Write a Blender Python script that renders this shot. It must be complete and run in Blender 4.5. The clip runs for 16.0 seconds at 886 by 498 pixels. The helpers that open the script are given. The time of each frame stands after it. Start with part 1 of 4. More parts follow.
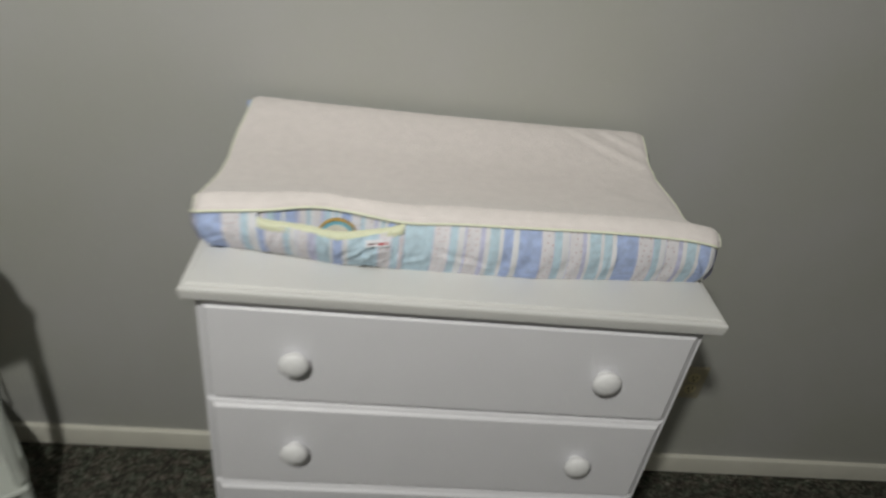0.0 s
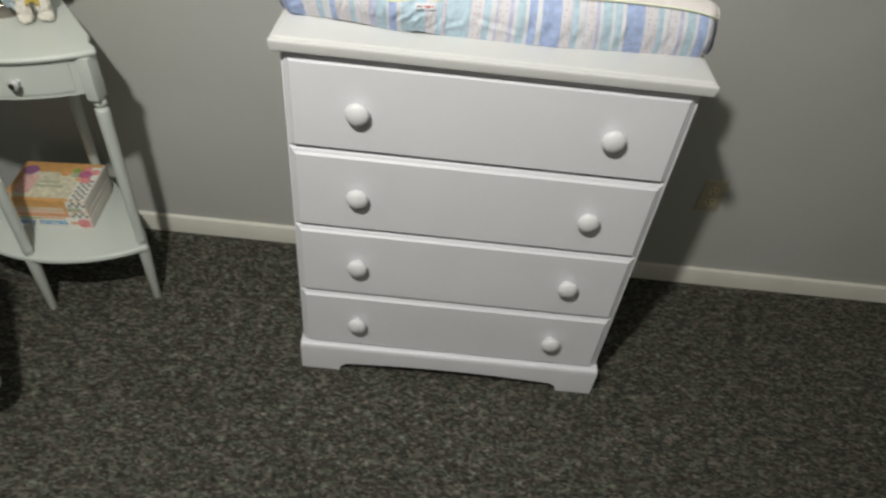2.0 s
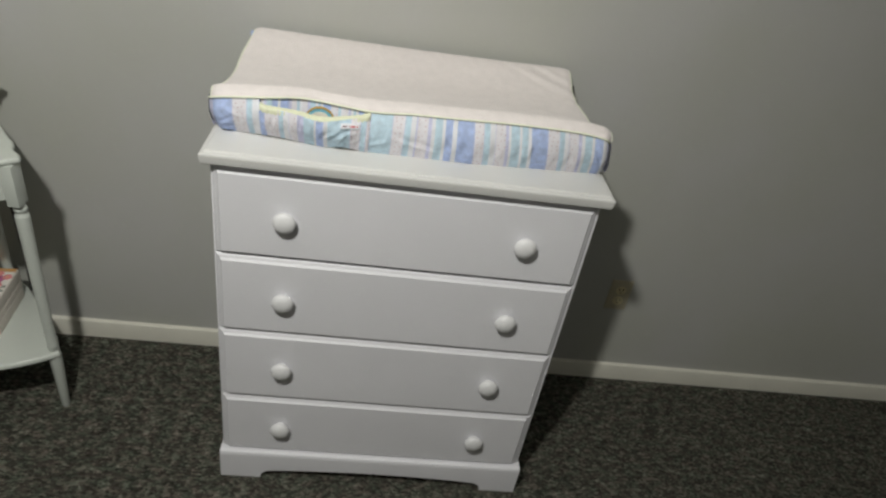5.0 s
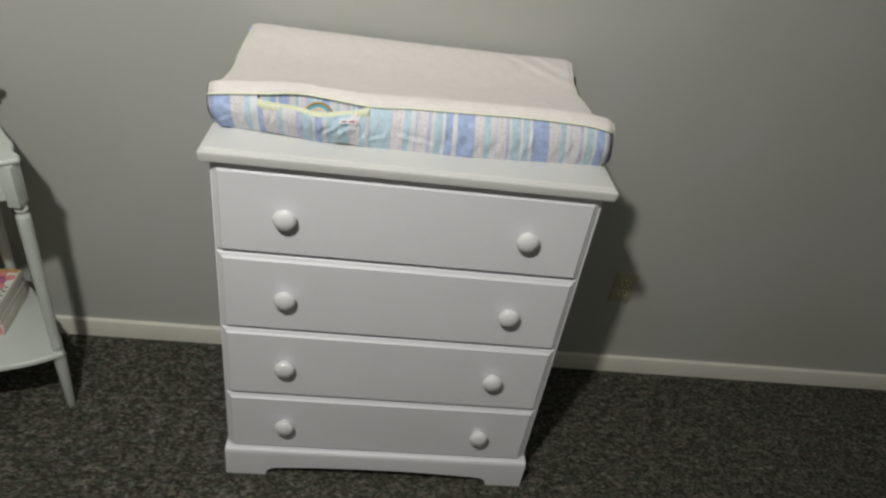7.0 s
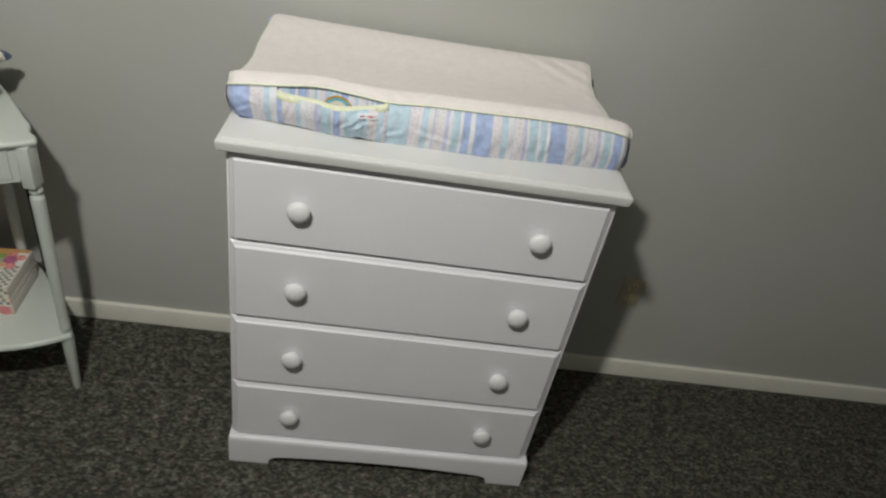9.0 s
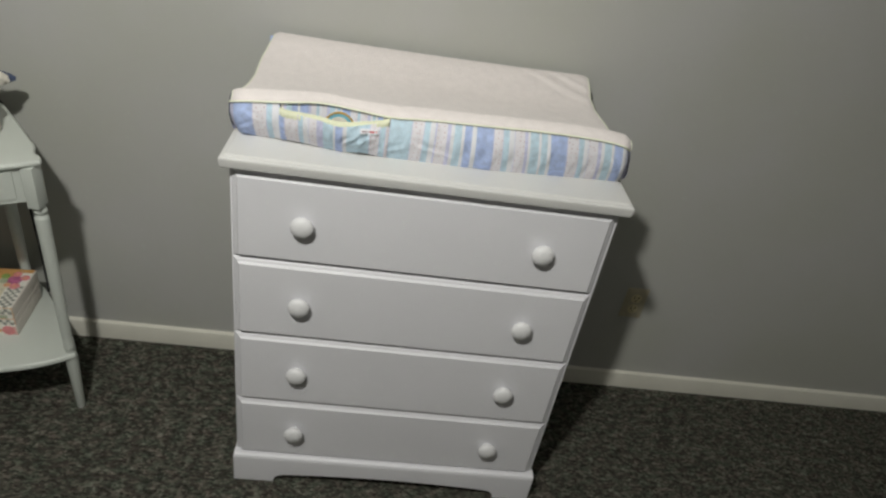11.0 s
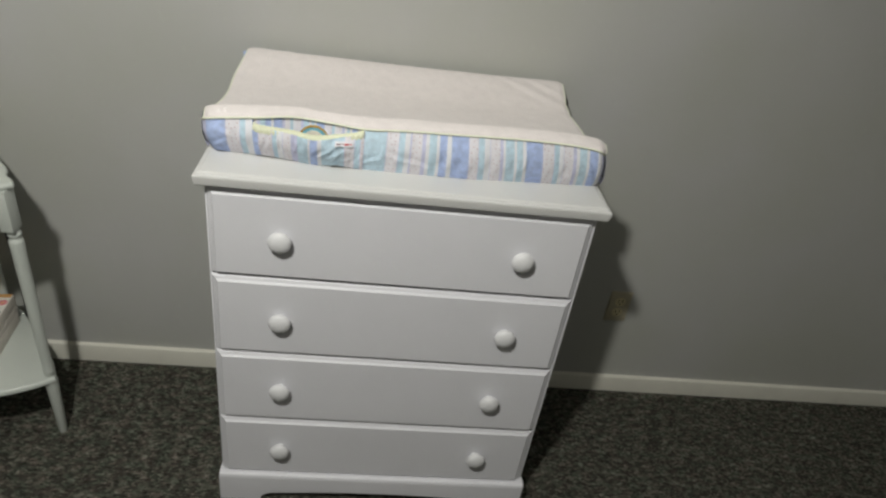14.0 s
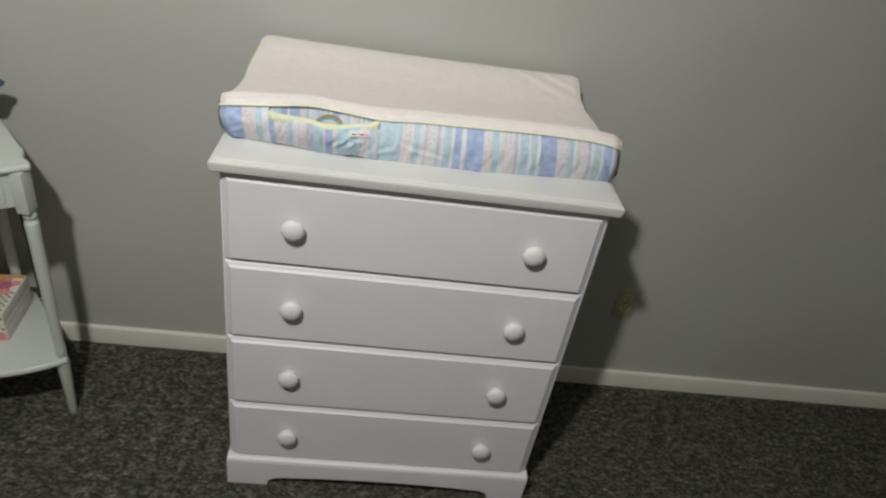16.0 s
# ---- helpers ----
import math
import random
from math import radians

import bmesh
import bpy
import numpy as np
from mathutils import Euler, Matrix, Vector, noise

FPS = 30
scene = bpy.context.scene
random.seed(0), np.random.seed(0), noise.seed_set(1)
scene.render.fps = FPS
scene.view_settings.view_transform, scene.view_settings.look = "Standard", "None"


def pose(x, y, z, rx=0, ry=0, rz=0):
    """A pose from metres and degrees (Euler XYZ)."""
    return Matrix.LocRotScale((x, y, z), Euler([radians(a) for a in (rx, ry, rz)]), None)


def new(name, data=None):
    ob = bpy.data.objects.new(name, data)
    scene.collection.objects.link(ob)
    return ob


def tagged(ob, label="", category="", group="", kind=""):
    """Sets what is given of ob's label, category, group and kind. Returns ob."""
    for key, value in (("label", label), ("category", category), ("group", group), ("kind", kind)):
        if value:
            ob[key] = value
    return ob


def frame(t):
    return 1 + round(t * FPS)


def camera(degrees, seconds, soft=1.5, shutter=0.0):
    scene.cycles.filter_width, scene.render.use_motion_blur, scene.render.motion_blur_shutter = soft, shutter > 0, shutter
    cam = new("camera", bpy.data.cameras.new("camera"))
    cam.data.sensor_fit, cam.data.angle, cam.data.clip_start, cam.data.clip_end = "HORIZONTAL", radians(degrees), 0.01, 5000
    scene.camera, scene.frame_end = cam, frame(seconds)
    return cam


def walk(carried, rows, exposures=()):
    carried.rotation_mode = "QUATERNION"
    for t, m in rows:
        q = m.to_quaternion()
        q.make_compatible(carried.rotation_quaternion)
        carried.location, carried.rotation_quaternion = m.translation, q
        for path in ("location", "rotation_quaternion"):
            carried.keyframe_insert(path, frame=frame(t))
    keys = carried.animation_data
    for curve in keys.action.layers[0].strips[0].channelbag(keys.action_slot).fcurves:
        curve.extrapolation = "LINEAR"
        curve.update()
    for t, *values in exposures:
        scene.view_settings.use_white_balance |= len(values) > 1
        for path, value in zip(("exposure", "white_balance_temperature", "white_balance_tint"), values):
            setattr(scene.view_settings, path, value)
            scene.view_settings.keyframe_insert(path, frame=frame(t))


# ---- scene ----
cam = camera(67.4, 16.0, soft=2.45, shutter=0.65)
PATH = [
    (0, 0.1517, -0.7743, 1.5608, 56.31, -6.91, -2.29),
    (0.3, 0.0927, -0.9251, 1.5964, 56.74, -8.78, -1.16),
    (0.5, 0.1042, -1.0282, 1.5927, 57.02, -9.26, -0.26),
    (0.7, 0.1325, -1.0796, 1.5863, 56.18, -9.38, 1.13),
    (0.8, 0.1466, -1.1060, 1.5761, 56.12, -9.68, 2.62),
    (1, 0.1630, -1.1265, 1.5560, 54.31, -7.80, 4.65),
    (1.2, 0.1815, -1.1280, 1.5477, 51.79, -6.51, 5.80),
    (1.5, 0.1762, -1.1353, 1.5294, 49.59, -5.47, 4.72),
    (1.8, 0.2134, -1.1211, 1.5213, 47.63, -4.69, 4.36),
    (2, 0.2039, -1.1222, 1.5128, 47.14, -5.03, 3.07),
    (2.5, 0.2028, -1.1242, 1.5267, 46.86, -7.29, 2.56),
    (3, 0.2156, -1.1458, 1.5464, 50.30, -6.90, 0.11),
    (3.5, 0.2107, -1.1575, 1.5658, 54.65, -7.58, -2.21),
    (4, 0.2030, -1.1567, 1.5647, 56.06, -9.01, -1.74),
    (6.5, 0.2022, -1.1704, 1.5691, 55.70, -7.90, -3.47),
    (7, 0.2097, -1.1535, 1.5620, 55.54, -7.78, -2.46),
    (7.5, 0.2114, -1.1393, 1.5582, 55.44, -7.86, -1.97),
    (8, 0.2056, -1.1395, 1.5573, 55.07, -8.18, -1.70),
    (8.5, 0.1957, -1.1473, 1.5622, 54.60, -8.89, -1.20),
    (9, 0.1903, -1.1506, 1.5655, 54.87, -9.49, -0.92),
    (11.5, 0.1865, -1.1591, 1.5633, 56.56, -8.29, -1.81),
    (12, 0.2064, -1.1606, 1.5673, 56.87, -7.49, -3.13),
    (12.5, 0.1982, -1.1608, 1.5698, 57.23, -8.25, -2.34),
    (13, 0.2079, -1.1614, 1.5681, 57.65, -6.99, -2.84),
    (13.5, 0.2071, -1.1588, 1.5677, 57.44, -7.25, -3.17),
    (14, 0.2059, -1.1531, 1.5664, 57.30, -7.65, -3.22),
    (14.5, 0.1995, -1.1540, 1.5643, 57.00, -8.37, -3.14),
    (15, 0.1998, -1.1609, 1.5673, 56.99, -8.01, -3.58),
    (15.5, 0.1984, -1.1578, 1.5711, 56.63, -8.39, -3.20),
    (16, 0.1929, -1.1569, 1.5674, 56.42, -8.55, -2.02),
]
EXPOSURES = [(0, -0.25), (0.5, -0.22), (1.0, -0.24), (1.5, -0.12), (2.0, 0.33), (2.5, 0.45), (3.0, 0.43), (3.5, 0.37), (4.0, 0.10), (4.5, 0.02), (6.5, 0.0), (16, 0.0)]
walk(cam, [(t, pose(*p)) for t, *p in PATH], EXPOSURES)

# ---- world and light: one ceiling spotlight, plus an added point fill for ambient light ----
LAMP = (-0.215, -1.15, 2.32)
LAMP_AIM = Vector((-0.10, 0.27, 0.52)) - Vector(LAMP)
world = bpy.data.worlds.new("world")
scene.world = world
world.use_nodes = True
world.node_tree.nodes["Background"].inputs[0].default_value = (0.02, 0.02, 0.02, 1)
bulb_data = bpy.data.lights.new("spotlight_bulb", "SPOT")
bulb_data.energy = 107
bulb_data.color = (0.99, 0.982, 0.920)
bulb_data.shadow_soft_size = 0.046
bulb_data.spot_size = radians(143)
bulb_data.spot_blend = 1.0
bulb = new("spotlight_bulb", bulb_data)
bulb.matrix_world = Matrix.Translation(LAMP) @ LAMP_AIM.to_track_quat("-Z", "Y").to_matrix().to_4x4()
# Added weak point fill at the lamp, only to lift the room's ambient light.
fill_data = bpy.data.lights.new("ambient_fill", "POINT")
fill_data.energy = 7
fill_data.color = (0.99, 0.982, 0.920)
fill_data.shadow_soft_size = 0.046
fill_lamp = new("ambient_fill", fill_data)
fill_lamp.location = LAMP


# ---- materials ----
def mat(name, base, rough=0.5, metal=0.0, vary=0.06, scale=12.0, fine=150.0, bump=0.1, depth=0.001, sheen=0.0, coat=0.0, second=None):
    m = bpy.data.materials.new(name)
    m.use_nodes = True
    nt = m.node_tree
    b = nt.nodes["Principled BSDF"]
    tc = nt.nodes.new("ShaderNodeTexCoord")
    big = nt.nodes.new("ShaderNodeTexNoise")
    big.inputs["Scale"].default_value, big.inputs["Detail"].default_value = scale, 4
    small = nt.nodes.new("ShaderNodeTexNoise")
    small.inputs["Scale"].default_value, small.inputs["Detail"].default_value = fine, 3
    nt.links.new(tc.outputs["Object"], big.inputs["Vector"])
    nt.links.new(tc.outputs["Object"], small.inputs["Vector"])
    ramp = nt.nodes.new("ShaderNodeValToRGB")
    lo = second or tuple(c * (1 - vary) for c in base)
    hi = tuple(min(1, c * (1 + vary)) for c in base)
    ramp.color_ramp.elements[0].position, ramp.color_ramp.elements[1].position = 0.3, 0.7
    ramp.color_ramp.elements[0].color, ramp.color_ramp.elements[1].color = (*lo, 1), (*hi, 1)
    nt.links.new(big.outputs["Fac"], ramp.inputs["Fac"])
    nt.links.new(ramp.outputs["Color"], b.inputs["Base Color"])
    rr = nt.nodes.new("ShaderNodeMapRange")
    rr.inputs["To Min"].default_value, rr.inputs["To Max"].default_value = max(0.02, rough - 0.08), min(1, rough + 0.08)
    nt.links.new(big.outputs["Fac"], rr.inputs["Value"])
    nt.links.new(rr.outputs["Result"], b.inputs["Roughness"])
    bp = nt.nodes.new("ShaderNodeBump")
    bp.inputs["Strength"].default_value, bp.inputs["Distance"].default_value = bump, depth
    nt.links.new(small.outputs["Fac"], bp.inputs["Height"])
    nt.links.new(bp.outputs["Normal"], b.inputs["Normal"])
    b.inputs["Metallic"].default_value = metal
    b.inputs["Sheen Weight"].default_value = sheen
    b.inputs["Coat Weight"].default_value = coat
    return m


def carpet_mat():
    m = bpy.data.materials.new("speckled_carpet")
    m.use_nodes = True
    nt = m.node_tree
    b = nt.nodes["Principled BSDF"]
    tc = nt.nodes.new("ShaderNodeTexCoord")
    cells = nt.nodes.new("ShaderNodeTexVoronoi")
    cells.inputs["Scale"].default_value = 190
    flecks = nt.nodes.new("ShaderNodeTexNoise")
    flecks.inputs["Scale"].default_value, flecks.inputs["Detail"].default_value = 85, 5
    wear = nt.nodes.new("ShaderNodeTexNoise")
    wear.inputs["Scale"].default_value, wear.inputs["Detail"].default_value = 3.5, 4
    weave = nt.nodes.new("ShaderNodeMapping")
    weave.inputs["Scale"].default_value = (0.60, 0.90, 1)
    nt.links.new(tc.outputs["Object"], weave.inputs["Vector"])
    for n in (cells, flecks):
        nt.links.new(weave.outputs["Vector"], n.inputs["Vector"])
    nt.links.new(tc.outputs["Object"], wear.inputs["Vector"])
    sep = nt.nodes.new("ShaderNodeSeparateColor")
    nt.links.new(cells.outputs["Color"], sep.inputs["Color"])
    clumps = nt.nodes.new("ShaderNodeTexNoise")
    clumps.inputs["Scale"].default_value, clumps.inputs["Detail"].default_value = 42, 5
    hue = nt.nodes.new("ShaderNodeTexNoise")
    hue.inputs["Scale"].default_value, hue.inputs["Detail"].default_value = 48, 2
    for n in (clumps, hue):
        nt.links.new(weave.outputs["Vector"], n.inputs["Vector"])
    half = nt.nodes.new("ShaderNodeMix")
    half.inputs["Factor"].default_value = 0.5
    nt.links.new(flecks.outputs["Fac"], half.inputs["A"])
    nt.links.new(clumps.outputs["Fac"], half.inputs["B"])
    mixf = nt.nodes.new("ShaderNodeMix")
    mixf.inputs["Factor"].default_value = 0.69
    nt.links.new(sep.outputs["Red"], mixf.inputs["A"])
    nt.links.new(half.outputs["Result"], mixf.inputs["B"])
    ramp = nt.nodes.new("ShaderNodeValToRGB")
    stops = [(0.26, (0.021, 0.021, 0.018)), (0.42, (0.047, 0.047, 0.040)), (0.54, (0.078, 0.077, 0.066)), (0.66, (0.135, 0.133, 0.114)), (0.80, (0.27, 0.26, 0.235))]
    for i, (p, c) in enumerate(stops):
        e = ramp.color_ramp.elements[i] if i < 2 else ramp.color_ramp.elements.new(p)
        e.position, e.color = p, (*c, 1)
    nt.links.new(mixf.outputs["Result"], ramp.inputs["Fac"])
    tone = nt.nodes.new("ShaderNodeMapRange")
    tone.inputs["To Min"].default_value, tone.inputs["To Max"].default_value = 0.76, 1.12
    nt.links.new(wear.outputs["Fac"], tone.inputs["Value"])
    mul = nt.nodes.new("ShaderNodeVectorMath")
    mul.operation = "SCALE"
    tint = nt.nodes.new("ShaderNodeValToRGB")
    for k, (p, c) in enumerate(((0.35, (1.09, 0.97, 0.95)), (0.65, (0.93, 1.04, 0.95)))):
        tint.color_ramp.elements[k].position, tint.color_ramp.elements[k].color = p, (*c, 1)
    nt.links.new(hue.outputs["Fac"], tint.inputs["Fac"])
    dye = nt.nodes.new("ShaderNodeVectorMath")
    dye.operation = "MULTIPLY"
    nt.links.new(ramp.outputs["Color"], dye.inputs[0])
    nt.links.new(tint.outputs["Color"], dye.inputs[1])
    nt.links.new(dye.outputs["Vector"], mul.inputs[0])
    nt.links.new(tone.outputs["Result"], mul.inputs["Scale"])
    nt.links.new(mul.outputs["Vector"], b.inputs["Base Color"])
    b.inputs["Roughness"].default_value = 0.95
    b.inputs["Specular IOR Level"].default_value = 0.1
    bp = nt.nodes.new("ShaderNodeBump")
    bp.inputs["Strength"].default_value, bp.inputs["Distance"].default_value = 0.9, 0.006
    nt.links.new(mixf.outputs["Result"], bp.inputs["Height"])
    nt.links.new(bp.outputs["Normal"], b.inputs["Normal"])
    return m


def dotted_mat():
    m = mat("white_dotted_cotton", (0.80, 0.78, 0.83), 0.9, vary=0.04, scale=60, fine=900, bump=0.3, depth=0.0006)
    nt = m.node_tree
    b = nt.nodes["Principled BSDF"]
    base = b.inputs["Base Color"].links[0].from_socket
    tc = nt.nodes.new("ShaderNodeTexCoord")
    v = nt.nodes.new("ShaderNodeTexVoronoi")
    v.voronoi_dimensions = "2D"
    v.inputs["Scale"].default_value = 92
    v.inputs["Randomness"].default_value = 0.55
    turn = nt.nodes.new("ShaderNodeMapping")
    turn.inputs["Rotation"].default_value = (radians(90), 0, 0)
    nt.links.new(tc.outputs["Object"], turn.inputs["Vector"])
    nt.links.new(turn.outputs["Vector"], v.inputs["Vector"])
    cut = nt.nodes.new("ShaderNodeMath")
    cut.operation, cut.inputs[1].default_value = "LESS_THAN", 0.15
    nt.links.new(v.outputs["Distance"], cut.inputs[0])
    mix = nt.nodes.new("ShaderNodeMix")
    mix.data_type = "RGBA"
    nt.links.new(cut.outputs[0], mix.inputs["Factor"])
    nt.links.new(base, mix.inputs["A"])
    mix.inputs["B"].default_value = (0.64, 0.55, 0.59, 1)
    nt.links.new(mix.outputs["Result"], b.inputs["Base Color"])
    return m


WALL = mat("grey_wall_paint", (0.428, 0.428, 0.420), 0.66, vary=0.02, scale=2.6, second=(0.410, 0.415, 0.376), fine=260, bump=0.22, depth=0.0012)
# Paler grey for the walls out of view, chosen for its bounce light.
BOUNCEWALL = mat("bounce_wall_paint", (0.58, 0.58, 0.56), 0.7, vary=0.02, scale=2.6, fine=260, bump=0.22, depth=0.0012)
CEILING = mat("white_ceiling_paint", (0.84, 0.84, 0.81), 0.9, vary=0.02, scale=4, fine=120, bump=0.4, depth=0.002)
TRIM = mat("cream_trim_paint", (0.68, 0.665, 0.59), 0.45, vary=0.04, scale=9, fine=180, bump=0.08)
CARPET = carpet_mat()
WHITE = mat("white_gloss_paint", (0.720, 0.718, 0.752), 0.48, vary=0.018, scale=7, fine=220, bump=0.06, depth=0.0008)
# Slightly creamier and darker than the chest's other white.
TOPCOAT = mat("cream_white_gloss_paint", (0.648, 0.645, 0.632), 0.42, vary=0.025, scale=6, fine=220, bump=0.06, depth=0.0008)
# White darkened and cooled: shade inside the chest put into the colour.
SHADED_INSIDE = mat("shaded_inside_white", (0.36, 0.37, 0.42), 0.7, vary=0.05)
TABLE = mat("mint_white_paint", (0.540, 0.572, 0.532), 0.40, vary=0.02, scale=8, fine=200, bump=0.06, depth=0.0008)
KNOB = mat("white_knob_paint", (0.735, 0.735, 0.745), 0.50, vary=0.01, scale=40, fine=300, bump=0.03)
TERRY = mat("white_terry_cloth", (0.762, 0.709, 0.696), 0.95, vary=0.035, scale=55, fine=260, bump=0.8, depth=0.0022, sheen=0.25)
PIPING = mat("pale_yellow_binding", (0.72, 0.74, 0.55), 0.85, vary=0.05, scale=60, fine=600, bump=0.3)
SEAMCORD = mat("pale_green_piping", (0.74, 0.76, 0.62), 0.9, vary=0.05, scale=60, fine=600, bump=0.3)
BLUE = mat("blue_cotton", (0.45, 0.55, 0.83), 0.9, vary=0.15, scale=85, fine=900, bump=0.3, depth=0.0006)
AQUA = mat("aqua_cotton", (0.555, 0.71, 0.82), 0.9, vary=0.12, scale=85, fine=900, bump=0.3, depth=0.0006)
LAV = mat("lavender_cotton", (0.62, 0.63, 0.82), 0.9, vary=0.12, scale=85, fine=900, bump=0.3, depth=0.0006)
WCOT = mat("white_cotton", (0.81, 0.82, 0.87), 0.9, vary=0.04, scale=40, fine=900, bump=0.3, depth=0.0006)
DOTS = dotted_mat()
BLACK = mat("black_webbing", (0.015, 0.015, 0.017), 0.6, vary=0.2, scale=200)
GOLD = mat("gold_rim", (0.55, 0.36, 0.10), 0.4, 0.2, vary=0.15, scale=60)
TEAL = mat("teal_plastic", (0.16, 0.42, 0.55), 0.4, vary=0.1, scale=60)
PALE = mat("pale_print", (0.70, 0.66, 0.58), 0.5, vary=0.1, scale=90)
TAG_RED = mat("red_print", (0.50, 0.07, 0.08), 0.7, vary=0.1, scale=90)
TAG_DARK = mat("dark_print", (0.16, 0.06, 0.07), 0.7, vary=0.1, scale=90)
IVORY = mat("ivory_plastic", (0.60, 0.54, 0.34), 0.4, vary=0.03, scale=30)
PLATE = mat("tan_painted_plate", (0.43, 0.39, 0.28), 0.5, vary=0.06, scale=30)
SLOT = mat("dark_slot", (0.02, 0.018, 0.015), 0.8)
NICKEL = mat("brushed_nickel", (0.38, 0.34, 0.30), 0.30, 1.0, vary=0.06, scale=30, fine=400, bump=0.08)
CHROME = mat("polished_nickel", (0.72, 0.72, 0.72), 0.34, 0.45, vary=0.03, scale=40)
SHADE = mat("white_lampshade_fabric", (0.74, 0.74, 0.70), 0.9, vary=0.08, scale=30, fine=700, bump=0.4)
LINING = mat("white_lampshade_lining", (0.80, 0.80, 0.76), 0.8, vary=0.02)
FUR = mat("white_plush", (0.80, 0.76, 0.67), 0.98, vary=0.10, scale=70, fine=420, bump=1.0, depth=0.004, sheen=0.4)
FUR_BLUE = mat("pale_blue_plush", (0.48, 0.58, 0.62), 0.98, vary=0.1, scale=70, fine=420, bump=1.0, depth=0.004, sheen=0.4)
NAVY = mat("dark_navy", (0.06, 0.08, 0.14), 0.9, vary=0.15, scale=80)
RIBBON = mat("red_ribbon", (0.62, 0.13, 0.07), 0.6, vary=0.15, scale=80)
STAR = mat("gold_foil", (0.78, 0.60, 0.12), 0.38, 0.8, vary=0.1, scale=120)
EYE = mat("black_bead", (0.015, 0.012, 0.01), 0.15)
ORANGE = mat("orange_cover", (0.60, 0.33, 0.12), 0.4, vary=0.12, scale=45)
PEACH = mat("peach_spine", (0.68, 0.36, 0.20), 0.45, vary=0.12, scale=60)
CREAM = mat("cream_cover_print", (0.60, 0.56, 0.42), 0.45, vary=0.22, scale=70)
PINK = mat("pink_print", (0.68, 0.25, 0.26), 0.45, vary=0.15, scale=70)
PURPLE = mat("purple_print", (0.27, 0.12, 0.24), 0.45, vary=0.2, scale=70)
BOOKWHITE = mat("white_spine", (0.74, 0.72, 0.66), 0.45, vary=0.05, scale=50)
BOOKBLUE = mat("blue_print", (0.10, 0.34, 0.58), 0.45, vary=0.1)
GREEN = mat("green_print", (0.25, 0.36, 0.10), 0.45, vary=0.15, scale=60)
PAGES = mat("page_edges", (0.60, 0.56, 0.51), 0.9, vary=0.08, scale=300)
CHECKDARK = mat("grey_green_print", (0.23, 0.24, 0.21), 0.45, vary=0.15, scale=70)
SAGE = mat("sage_print", (0.36, 0.40, 0.28), 0.45, vary=0.15, scale=60)
PALEPINK = mat("pale_pink_print", (0.66, 0.40, 0.36), 0.45, vary=0.18, scale=60)
PLUM = mat("plum_print", (0.42, 0.12, 0.24), 0.45, vary=0.25, scale=80)
NAVYPRINT = mat("dark_blue_print", (0.04, 0.13, 0.36), 0.45, vary=0.1)
FRAMEDARK = mat("dark_frame_wood", (0.05, 0.045, 0.04), 0.4, vary=0.2, scale=30)
GLOW = bpy.data.materials.new("frosted_glass_lit")
GLOW.use_nodes = True
GLOW.node_tree.nodes["Principled BSDF"].inputs["Emission Color"].default_value = (1, 0.93, 0.82, 1)
GLOW.node_tree.nodes["Principled BSDF"].inputs["Emission Strength"].default_value = 4


# ---- mesh helpers ----
def world_of(ob):
    return (world_of(ob.parent) @ ob.matrix_parent_inverse if ob.parent else Matrix()) @ ob.matrix_basis


def link(name, bm, mats, smooth=True, angle=35):
    me = bpy.data.meshes.new(name)
    bmesh.ops.recalc_face_normals(bm, faces=bm.faces)
    lim = radians(angle)
    for f in bm.faces:
        f.smooth = smooth
    for e in bm.edges:
        e.smooth = len(e.link_faces) == 2 and e.calc_face_angle(0) < lim
    bm.to_mesh(me)
    bm.free()
    for m in mats if isinstance(mats, (list, tuple)) else [mats]:
        me.materials.append(m)
    return new(name, me)


def part(name, bm, material, parent, label="", smooth=True, angle=35):
    ob = link(name, bm, material, smooth, angle)
    ob.parent = parent
    ob.matrix_parent_inverse = world_of(parent).inverted()
    return tagged(ob, label) if label else ob


def thing(name, at, label, category, group="", kind=""):
    e = new(name)
    e.location = at
    e.empty_display_size = 0.05
    return tagged(e, label, category, group, kind)


def box(x0, x1, y0, y1, z0, z1, bevel=0.0015):
    bm = bmesh.new()
    bmesh.ops.create_cube(bm, size=1)
    for v in bm.verts:
        v.co = Vector((x0 + (v.co.x + 0.5) * (x1 - x0), y0 + (v.co.y + 0.5) * (y1 - y0), z0 + (v.co.z + 0.5) * (z1 - z0)))
    if bevel:
        bmesh.ops.bevel(bm, geom=list(bm.edges), offset=bevel, segments=2, affect="EDGES", profile=0.6)
    return bm


def loft(rings, bm=None, caps=True, mi=0):
    """Closed rings of equal length, joined one to the next."""
    bm = bm or bmesh.new()
    rows = [[bm.verts.new(p) for p in r] for r in rings]
    k = len(rows[0])
    for a, b in zip(rows, rows[1:]):
        for i in range(k):
            bm.faces.new((a[i], a[(i + 1) % k], b[(i + 1) % k], b[i])).material_index = mi
    if caps:
        bm.faces.new(rows[0][::-1]).material_index = mi
        bm.faces.new(rows[-1]).material_index = mi
    return bm


